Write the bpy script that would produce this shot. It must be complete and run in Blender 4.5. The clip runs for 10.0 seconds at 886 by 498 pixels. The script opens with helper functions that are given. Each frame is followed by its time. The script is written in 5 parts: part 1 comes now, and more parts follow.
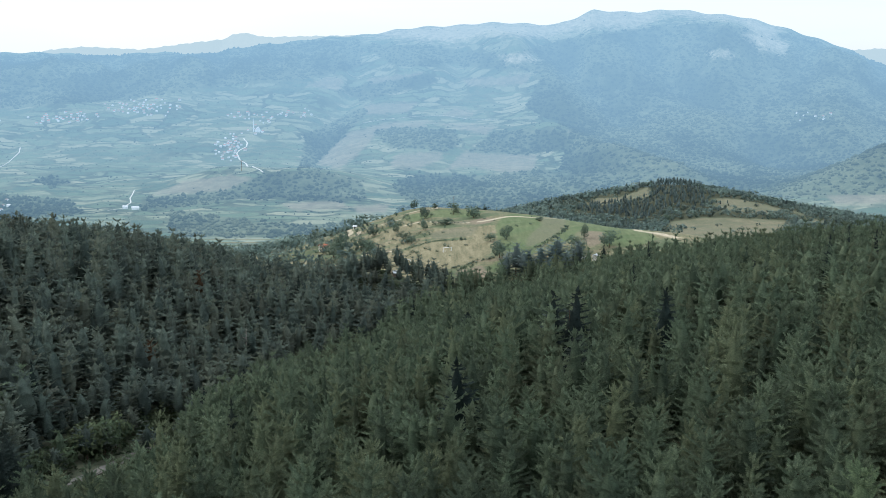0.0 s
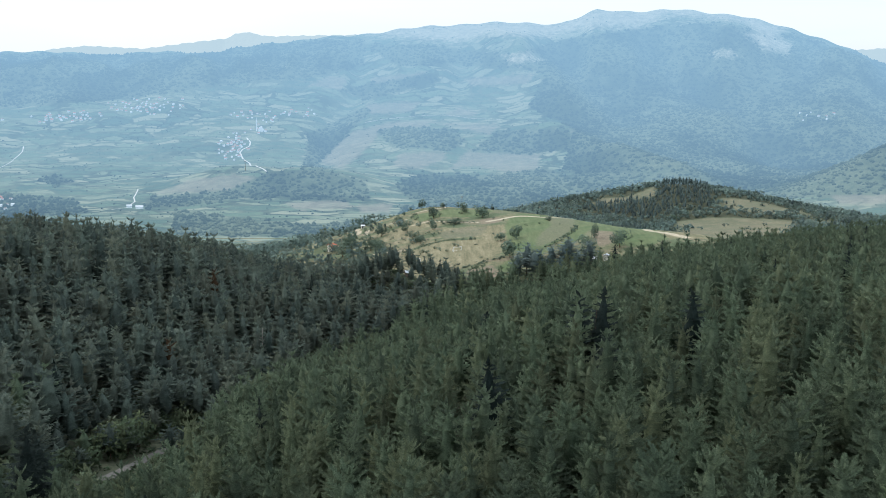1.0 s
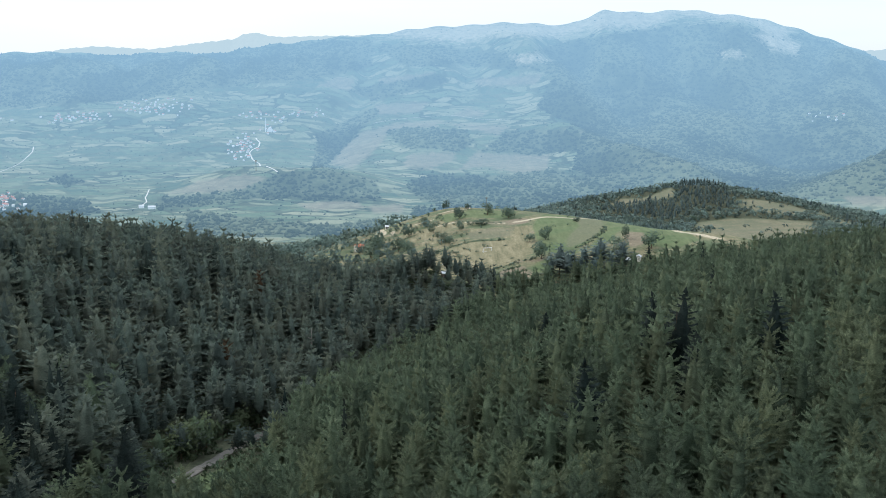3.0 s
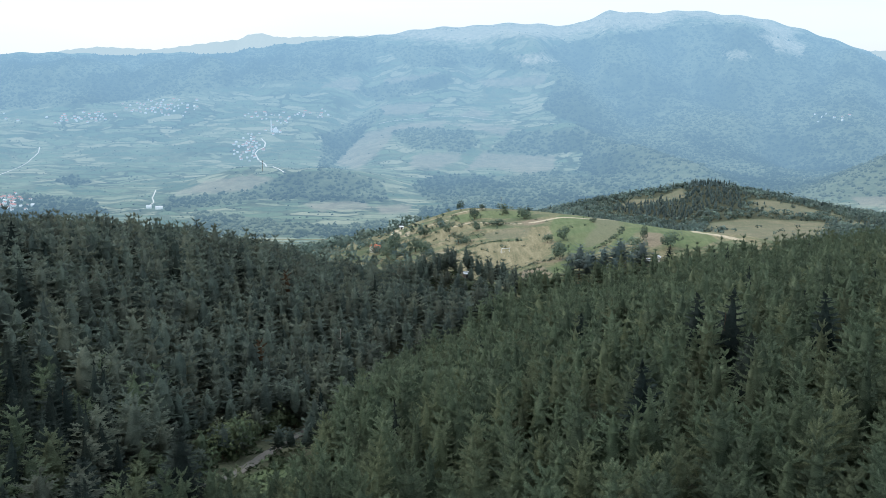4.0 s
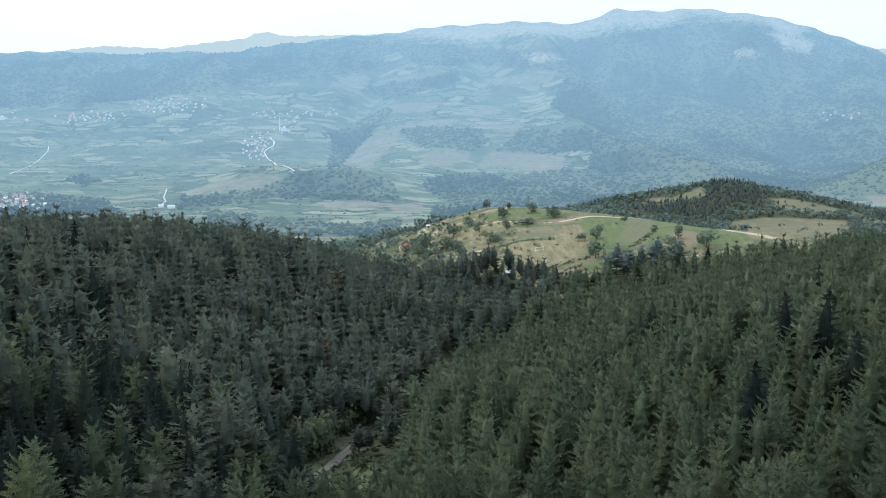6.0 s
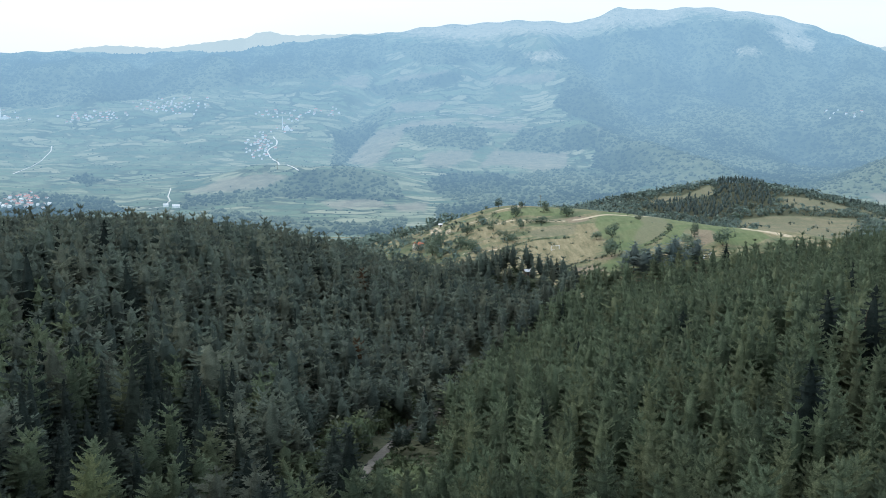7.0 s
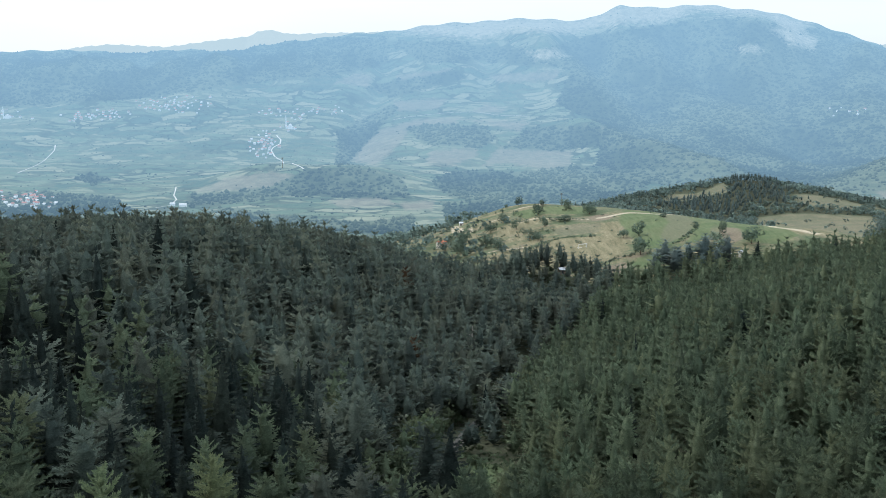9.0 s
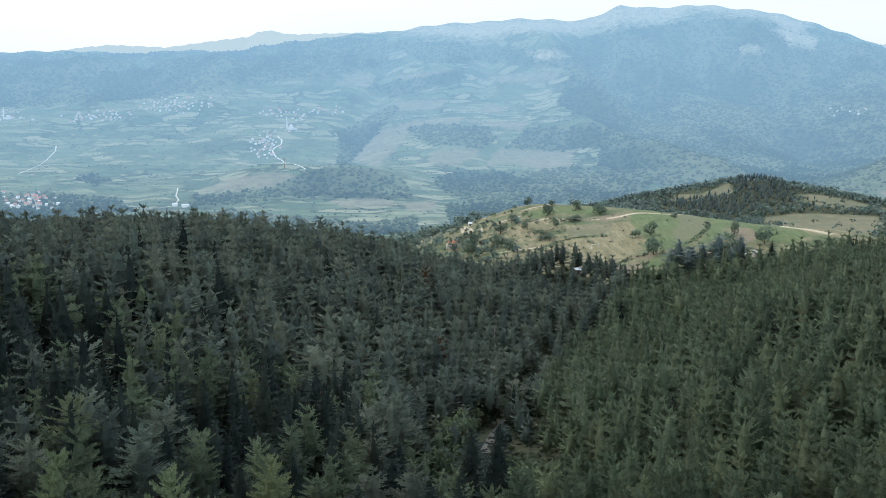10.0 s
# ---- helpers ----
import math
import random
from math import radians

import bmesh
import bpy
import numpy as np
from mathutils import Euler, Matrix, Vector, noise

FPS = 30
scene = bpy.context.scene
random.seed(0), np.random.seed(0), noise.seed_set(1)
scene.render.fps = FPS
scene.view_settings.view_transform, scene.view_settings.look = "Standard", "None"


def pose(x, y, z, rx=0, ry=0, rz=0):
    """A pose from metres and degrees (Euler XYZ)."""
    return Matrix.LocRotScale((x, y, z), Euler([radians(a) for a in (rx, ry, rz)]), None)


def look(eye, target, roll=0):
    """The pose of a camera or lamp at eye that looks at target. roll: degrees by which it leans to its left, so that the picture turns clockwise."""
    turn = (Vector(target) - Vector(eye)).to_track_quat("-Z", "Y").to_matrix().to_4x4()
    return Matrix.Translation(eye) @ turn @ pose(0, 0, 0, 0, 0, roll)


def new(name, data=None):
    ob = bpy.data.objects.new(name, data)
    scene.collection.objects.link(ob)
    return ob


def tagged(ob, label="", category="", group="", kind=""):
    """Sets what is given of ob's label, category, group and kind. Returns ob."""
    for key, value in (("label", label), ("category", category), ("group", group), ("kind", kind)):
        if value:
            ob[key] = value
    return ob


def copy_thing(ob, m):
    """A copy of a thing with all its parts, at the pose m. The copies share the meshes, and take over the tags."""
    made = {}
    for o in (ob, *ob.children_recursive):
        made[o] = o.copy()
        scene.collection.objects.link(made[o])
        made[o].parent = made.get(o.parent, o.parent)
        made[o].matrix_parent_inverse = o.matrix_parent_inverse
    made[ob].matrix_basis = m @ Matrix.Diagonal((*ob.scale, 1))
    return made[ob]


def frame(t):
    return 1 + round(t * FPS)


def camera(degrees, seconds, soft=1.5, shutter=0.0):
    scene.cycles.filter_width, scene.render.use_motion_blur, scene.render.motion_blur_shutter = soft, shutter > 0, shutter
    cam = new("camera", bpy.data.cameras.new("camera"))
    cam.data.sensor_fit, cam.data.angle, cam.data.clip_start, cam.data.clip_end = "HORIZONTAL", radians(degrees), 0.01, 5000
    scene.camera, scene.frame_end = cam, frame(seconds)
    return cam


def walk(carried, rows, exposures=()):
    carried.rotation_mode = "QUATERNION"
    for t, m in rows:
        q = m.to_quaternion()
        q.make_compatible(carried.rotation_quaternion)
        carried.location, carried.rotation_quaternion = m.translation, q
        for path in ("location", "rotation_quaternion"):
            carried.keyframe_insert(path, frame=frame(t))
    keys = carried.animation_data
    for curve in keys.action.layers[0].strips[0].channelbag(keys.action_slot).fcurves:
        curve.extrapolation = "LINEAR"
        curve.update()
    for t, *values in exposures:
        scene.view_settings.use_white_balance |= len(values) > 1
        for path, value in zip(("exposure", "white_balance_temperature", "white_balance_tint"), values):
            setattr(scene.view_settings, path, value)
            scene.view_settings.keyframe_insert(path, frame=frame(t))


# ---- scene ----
cam = camera(50.0, 10.0, soft=0.78)
METRES, EYE, TILT, LEAN, TURN = 75.0, 100.0, -9.0, 0.0, 0.0
ROWS = [
    (0.0, 0.0, 0.0, 0.0, 0.0, 0.0, -0.0),
    (0.5, -0.0267, 0.0004, 0.0001, 0.02, -0.01, -0.04),
    (1.0, -0.0625, 0.0003, 0.0004, 0.08, -0.03, -0.07),
    (1.5, -0.1021, 0.0005, 0.0004, 0.12, -0.05, -0.11),
    (2.0, -0.1506, 0.0004, 0.001, 0.19, -0.04, -0.14),
    (2.5, -0.1982, -0.0003, 0.0015, 0.26, -0.02, -0.13),
    (4.0, -0.3617, 0.0028, 0.0015, 0.49, 0.03, -0.18),
    (4.5, -0.4165, 0.0028, 0.0019, 0.57, 0.02, -0.17),
    (5.0, -0.4763, 0.0029, 0.0018, 0.62, -0.0, -0.18),
    (5.5, -0.5298, 0.0025, 0.0021, 0.65, -0.02, -0.17),
    (7.0, -0.695, 0.0067, 0.0009, 0.7, -0.11, -0.03),
    (7.5, -0.7461, 0.007, 0.0011, 0.69, -0.13, 0.02),
    (8.0, -0.7999, 0.0075, 0.0013, 0.68, -0.16, 0.07),
    (8.5, -0.8499, 0.0079, 0.0012, 0.66, -0.18, 0.08),
    (9.0, -0.9015, 0.008, 0.0019, 0.62, -0.21, 0.09),
    (9.5, -0.9493, 0.0082, 0.0021, 0.58, -0.21, 0.11),
    (10.0, -0.9998, 0.0081, 0.0022, 0.54, -0.19, 0.15),
]
walk(cam, [(t, pose(0, 0, EYE, TILT, LEAN, TURN) @ pose(METRES * x, METRES * y, METRES * z, 90 + pitch, roll, yaw)) for t, x, y, z, yaw, pitch, roll in ROWS])

# ---------------------------------------------------------------- light
SUN_EL, SUN_AZ = radians(52), radians(-78)      # high behind thin cloud, to the left
world = bpy.data.worlds.new("sky")
scene.world = world
world.use_nodes = True
wn, wl = world.node_tree.nodes, world.node_tree.links
wn.clear()
sky = wn.new("ShaderNodeTexSky")
sky.sky_type, sky.sun_disc = "NISHITA", False
sky.sun_elevation, sky.sun_rotation = SUN_EL, SUN_AZ
sky.air_density, sky.dust_density, sky.ozone_density = 1.0, 4.0, 1.0
sky_bg = wn.new("ShaderNodeBackground")
sky_bg.inputs["Strength"].default_value = 0.06
cloud_bg = wn.new("ShaderNodeBackground")       # the even veil of cloud under that sky
wco = wn.new("ShaderNodeTexCoord")
wmap = wn.new("ShaderNodeMapping")
wmap.inputs["Scale"].default_value = (1.2, 1.2, 9.0)
wnoise = wn.new("ShaderNodeTexNoise")
wnoise.inputs["Scale"].default_value = 1.6
wnoise.inputs["Detail"].default_value = 4.0
wramp = wn.new("ShaderNodeValToRGB")
wramp.color_ramp.elements[0].position, wramp.color_ramp.elements[1].position = 0.32, 0.68
wramp.color_ramp.elements[0].color = (0.80, 0.935, 1.06, 1)
wramp.color_ramp.elements[1].color = (0.91, 0.985, 1.06, 1)
wadd = wn.new("ShaderNodeAddShader")
wout = wn.new("ShaderNodeOutputWorld")
wl.new(wco.outputs["Generated"], wmap.inputs["Vector"])
wl.new(wmap.outputs["Vector"], wnoise.inputs["Vector"])
wl.new(wnoise.outputs["Fac"], wramp.inputs["Fac"])
wl.new(wramp.outputs["Color"], cloud_bg.inputs["Color"])
wsep = wn.new("ShaderNodeSeparateXYZ")          # an overcast sky is brighter overhead than at the horizon
wup = wn.new("ShaderNodeMath")
wup.operation, wup.use_clamp = "MAXIMUM", False
wup.inputs[1].default_value = 0.0
wgain = wn.new("ShaderNodeMath")
wgain.operation = "MULTIPLY_ADD"
wgain.inputs[1].default_value, wgain.inputs[2].default_value = 0.90, 0.86
wl.new(wco.outputs["Generated"], wsep.inputs[0])
wl.new(wsep.outputs[2], wup.inputs[0])
wl.new(wup.outputs[0], wgain.inputs[0])
wl.new(wgain.outputs[0], cloud_bg.inputs["Strength"])
wl.new(sky.outputs["Color"], sky_bg.inputs["Color"])
wl.new(sky_bg.outputs[0], wadd.inputs[0])
wl.new(cloud_bg.outputs[0], wadd.inputs[1])
wl.new(wadd.outputs[0], wout.inputs["Surface"])

sun_data = bpy.data.lights.new("sun", "SUN")
sun_data.energy, sun_data.angle, sun_data.color = 0.9, radians(14), (1.0, 0.95, 0.86)
sun = new("sun", sun_data)
sun.matrix_world = look((0, 0, 600), (-600 * math.sin(SUN_AZ) * math.cos(SUN_EL), -600 * math.cos(SUN_AZ) * math.cos(SUN_EL), 600 - 600 * math.sin(SUN_EL)))


# ---------------------------------------------------------------- materials
class Mat:
    """A node material with short ways to add and join nodes."""

    def __init__(self, name, rough=0.9, spec=0.2):
        self.m = bpy.data.materials.new(name)
        self.m.use_nodes = True
        self.n, self.l = self.m.node_tree.nodes, self.m.node_tree.links
        self.b = self.n["Principled BSDF"]
        self.out = self.n["Material Output"]
        self.b.inputs["Roughness"].default_value = rough
        self.b.inputs["Specular IOR Level"].default_value = spec

    def node(self, kind, **inputs):
        k = self.n.new(kind)
        for key, value in inputs.items():
            self.put(value, k.inputs[key.replace("_", " ")])
        return k

    def put(self, value, socket):
        if isinstance(value, bpy.types.NodeSocket):
            self.l.new(value, socket)
        else:
            socket.default_value = value

    def pos(self, sx=1.0, sy=1.0, sz=1.0):
        g = self.n.new("ShaderNodeNewGeometry")
        k = self.n.new("ShaderNodeMapping")
        k.inputs["Scale"].default_value = (sx, sy, sz)
        self.l.new(g.outputs["Position"], k.inputs["Vector"])
        return k.outputs["Vector"]

    def obj(self, s=1.0):
        g = self.n.new("ShaderNodeTexCoord")
        k = self.n.new("ShaderNodeMapping")
        k.inputs["Scale"].default_value = (s, s, s)
        self.l.new(g.outputs["Object"], k.inputs["Vector"])
        return k.outputs["Vector"]

    def noise(self, vec, scale=1.0, detail=4.0, rough=0.55):
        k = self.node("ShaderNodeTexNoise", Vector=vec, Scale=scale, Detail=detail, Roughness=rough)
        return k.outputs["Fac"]

    def math(self, op, a, b=0.0, clamp=False):
        k = self.n.new("ShaderNodeMath")
        k.operation, k.use_clamp = op, clamp
        self.put(a, k.inputs[0])
        self.put(b, k.inputs[1])
        return k.outputs[0]

    def ramp(self, fac, *stops):
        k = self.n.new("ShaderNodeValToRGB")
        e = k.color_ramp.elements
        while len(e) < len(stops):
            e.new(0.5)
        for i, (p, c) in enumerate(stops):
            e[i].position, e[i].color = p, (*c, 1)
        self.put(fac, k.inputs["Fac"])
        return k.outputs["Color"]

    def span(self, value, a, b, c=0.0, d=1.0):
        k = self.node("ShaderNodeMapRange", Value=value)
        k.interpolation_type = "SMOOTHSTEP"
        for key, v in zip(("From Min", "From Max", "To Min", "To Max"), (a, b, c, d)):
            k.inputs[key].default_value = v
        return k.outputs["Result"]

    def mix(self, fac, a, b, how="MIX"):
        k = self.n.new("ShaderNodeMixRGB")
        k.blend_type = how
        self.put(fac, k.inputs["Fac"])
        for v, s in ((a, k.inputs["Color1"]), (b, k.inputs["Color2"])):
            self.put(v if isinstance(v, bpy.types.NodeSocket) else (*v, 1), s)
        return k.outputs["Color"]

    def attr(self, name):
        k = self.n.new("ShaderNodeAttribute")
        k.attribute_name = name
        return k.outputs["Fac"]

    def island(self):
        return self.n.new("ShaderNodeNewGeometry").outputs["Random Per Island"]

    def rnd(self):
        return self.n.new("ShaderNodeObjectInfo").outputs["Random"]

    def colour(self, c):
        self.put(c if isinstance(c, bpy.types.NodeSocket) else (*c, 1), self.b.inputs["Base Color"])
        return self

    def bump(self, height, strength=0.4, distance=0.1):
        k = self.node("ShaderNodeBump", Height=height, Strength=strength, Distance=distance)
        self.l.new(k.outputs["Normal"], self.b.inputs["Normal"])
        return self


def foliage(name, dark, mid, light, warm, through_light=0.25):
    """Leaves or needles: tone varies from tree to tree, from clump to clump and along each."""
    m = Mat(name, 0.85, 0.03)
    tone = m.math("FRACT", m.math("ADD", m.math("MULTIPLY", m.rnd(), 3.0), m.attr("tone")))
    blade = m.math("ADD", m.math("MULTIPLY", m.island(), 0.30), m.math("MULTIPLY", m.noise(m.pos(), 0.7, 3.0), 0.70))
    c = m.ramp(blade, (0.2, dark), (0.52, mid), (0.85, light))
    c = m.mix(m.span(tone, 0.55, 1.0, 0.0, 0.40), c, warm)
    shift = m.math("FRACT", m.math("MULTIPLY", tone, 7.3))
    c = m.mix(1.0, c, m.ramp(shift, (0.0, (0.72, 0.73, 0.75)), (1.0, (1.24, 1.24, 1.20))), "MULTIPLY")
    c = m.mix(m.span(tone, 0.3, 0.0, 0.0, 0.45), c, m.mix(1.0, c, (0.66, 0.76, 0.78), "MULTIPLY"))
    tuft = m.noise(m.pos(1.0, 1.0, 1.9), 3.4, 4.0, 0.8)
    c = m.mix(1.0, c, m.ramp(tuft, (0.36, (0.68, 0.69, 0.70)), (0.50, (0.98, 0.98, 0.98)), (0.66, (1.34, 1.34, 1.30))), "MULTIPLY")
    # sprays are paler towards their ends, darker at the root and further in
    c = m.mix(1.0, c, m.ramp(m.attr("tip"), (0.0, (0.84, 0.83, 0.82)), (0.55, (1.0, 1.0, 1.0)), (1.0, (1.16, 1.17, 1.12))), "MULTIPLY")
    m.colour(c)
    # sprays lie together in rounded clumps, so light falls on them as on the clump
    lay = m.n.new("ShaderNodeAttribute")
    lay.attribute_name = "clump"
    turn = m.node("ShaderNodeVectorTransform", Vector=lay.outputs["Vector"])
    turn.vector_type, turn.convert_from, turn.convert_to = "NORMAL", "OBJECT", "WORLD"
    bump = m.node("ShaderNodeBump", Height=tuft, Strength=0.7, Distance=0.4, Normal=turn.outputs[0])
    m.l.new(bump.outputs["Normal"], m.b.inputs["Normal"])
    thin = m.n.new("ShaderNodeBsdfTranslucent")
    m.l.new(c, thin.inputs["Color"])
    both = m.n.new("ShaderNodeMixShader")
    both.inputs[0].default_value = through_light
    m.l.new(m.b.outputs[0], both.inputs[1])
    m.l.new(thin.outputs[0], both.inputs[2])
    m.l.new(both.outputs[0], m.out.inputs["Surface"])
    return m.m


PINE = foliage("pine_needles", (0.074, 0.103, 0.068), (0.130, 0.172, 0.113), (0.198, 0.242, 0.160), (0.176, 0.186, 0.104))
# the same pines greyed and blued, with the left slope's haze in the colour
HAZED_PINE = foliage("hazed_pine_needles", (0.076, 0.102, 0.091), (0.128, 0.163, 0.138), (0.180, 0.216, 0.176), (0.174, 0.176, 0.121))
SPRUCE = foliage("spruce_needles", (0.020, 0.029, 0.027), (0.036, 0.051, 0.046), (0.061, 0.080, 0.068), (0.044, 0.053, 0.039), 0.1)
LEAF = foliage("broad_leaves", (0.053, 0.077, 0.048), (0.088, 0.123, 0.074), (0.132, 0.174, 0.099), (0.132, 0.143, 0.076))
# hill foliage paler and bluer than nearby trees: haze put into its colours
HAZED_HILL_LEAF = foliage("hazed_hill_leaves", (0.096, 0.138, 0.112), (0.150, 0.208, 0.160), (0.212, 0.278, 0.208), (0.205, 0.232, 0.158), 0.3)
HAZED_HILL_PINE = foliage("hazed_hill_pine_needles", (0.092, 0.130, 0.132), (0.140, 0.194, 0.192), (0.192, 0.254, 0.246), (0.166, 0.200, 0.184))
HAZED_FAR_LEAF = foliage("hazed_far_leaves", (0.126, 0.178, 0.170), (0.190, 0.262, 0.236), (0.256, 0.340, 0.296), (0.250, 0.288, 0.234), 0.4)
PALE_PINE = foliage("young_pine_needles", (0.092, 0.128, 0.074), (0.152, 0.200, 0.115), (0.220, 0.268, 0.155), (0.195, 0.212, 0.108))
RUST = foliage("dry_needles", (0.038, 0.025, 0.016), (0.079, 0.051, 0.032), (0.112, 0.076, 0.05), (0.083, 0.055, 0.034))


def bark_material():
    m = Mat("pine_bark", 0.95, 0.1)
    n = m.noise(m.pos(3, 3, 0.8), 2.0, 5.0)
    return m.colour(m.ramp(n, (0.3, (0.045, 0.034, 0.027)), (0.7, (0.16, 0.105, 0.07)))).bump(n, 0.6, 0.05).m


BARK = bark_material()


def ground_material():
    """Forest floor, straw and green meadow, ploughed earth and bare tracks; each keeps to its own ground."""
    m = Mat("ground", 0.97, 0.1)
    fine = m.noise(m.pos(), 0.9, 6.0, 0.65)
    broad = m.noise(m.pos(), 0.045, 4.0)
    rag = m.math("MULTIPLY", m.math("SUBTRACT", m.noise(m.pos(), 0.16, 5.0, 0.7), 0.5), 14.0)
    floor_c = m.ramp(fine, (0.3, (0.040, 0.047, 0.030)), (0.7, (0.088, 0.094, 0.060)))
    grass = m.ramp(m.math("ADD", m.math("MULTIPLY", fine, 0.45), m.math("MULTIPLY", broad, 0.55)),
                   (0.34, (0.052, 0.076, 0.042)), (0.5, (0.092, 0.117, 0.066)), (0.68, (0.160, 0.160, 0.100)))
    streak = m.noise(m.pos(0.35, 0.05, 0.2), 1.0, 5.0, 0.7)
    straw = m.ramp(m.math("ADD", m.math("MULTIPLY", streak, 0.6), m.math("MULTIPLY", fine, 0.4)),
                   (0.36, (0.098, 0.098, 0.058)), (0.51, (0.188, 0.170, 0.104)), (0.65, (0.29, 0.252, 0.165)))
    green = m.ramp(m.noise(m.pos(0.5, 0.08, 0.2), 1.0, 5.0), (0.3, (0.068, 0.100, 0.047)), (0.7, (0.118, 0.158, 0.076)))
    earth = m.ramp(fine, (0.3, (0.30, 0.255, 0.185)), (0.7, (0.56, 0.48, 0.36)))
    dirt = m.ramp(fine, (0.3, (0.125, 0.105, 0.078)), (0.7, (0.25, 0.205, 0.15)))
    c = m.mix(m.span(m.math("ADD", m.attr("open"), rag), -3, 3), floor_c, grass)
    patch = m.noise(m.pos(0.5, 1.0, 1.0), 0.055, 6.0, 0.72)
    c = m.mix(m.math("MULTIPLY", m.span(patch, 0.42, 0.58), m.span(m.attr("open"), 0, 6)), c, straw)
    c = m.mix(m.math("MULTIPLY", m.span(m.noise(m.pos(0.4, 1.0, 1.0), 0.11, 5.0, 0.7), 0.56, 0.66, 0, 0.7), m.span(m.attr("open"), 0, 6)), c, dirt)
    c = m.mix(m.span(m.math("ADD", m.attr("straw"), m.math("MULTIPLY", rag, 0.6)), -2, 2, 0, 0.92), c, straw)
    c = m.mix(m.span(m.math("ADD", m.attr("green"), m.math("MULTIPLY", rag, 0.3)), -1.2, 1.2, 0, 0.78), c, green)
    c = m.mix(m.span(m.math("ADD", m.attr("stubble"), m.math("MULTIPLY", rag, 0.3)), -1.5, 1.5, 0, 0.6), c, m.ramp(fine, (0.3, (0.108, 0.110, 0.076)), (0.7, (0.178, 0.168, 0.118))))
    c = m.mix(m.span(m.math("ADD", m.attr("soil"), m.math("MULTIPLY", rag, 0.5)), -1.5, 1.5, 0, 0.85), c, dirt)
    c = m.mix(m.span(m.math("ADD", m.attr("track"), m.math("MULTIPLY", rag, 0.10)), -0.7, 0.5, 0, 0.8), c, earth)
    return m.colour(c).bump(fine, 0.6, 0.25).m


def road_material():
    m = Mat("gravel_road", 0.95, 0.15)
    n = m.noise(m.pos(), 1.7, 6.0, 0.7)
    return m.colour(m.ramp(n, (0.3, (0.080, 0.074, 0.066)), (0.7, (0.165, 0.155, 0.140)))).bump(n, 0.5, 0.05).m


# colour of the haze painted onto far surfaces as emission
HAZE = (0.360, 0.642, 0.912)


def with_haze(m, shader=None, clear=3550.0, haze=HAZE):
    """Backdrop across the valley: haze painted over it as emission, more with distance."""
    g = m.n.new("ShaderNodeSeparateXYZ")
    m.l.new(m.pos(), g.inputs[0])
    haze_glow = m.n.new("ShaderNodeEmission")
    haze_glow.inputs["Color"].default_value = (*haze, 1)
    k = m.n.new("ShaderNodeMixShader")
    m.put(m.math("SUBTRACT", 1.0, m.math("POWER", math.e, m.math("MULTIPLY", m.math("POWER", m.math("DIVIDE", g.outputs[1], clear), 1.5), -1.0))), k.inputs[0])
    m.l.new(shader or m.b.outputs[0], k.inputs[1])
    m.l.new(haze_glow.outputs[0], k.inputs[2])
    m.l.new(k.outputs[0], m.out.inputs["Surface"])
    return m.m


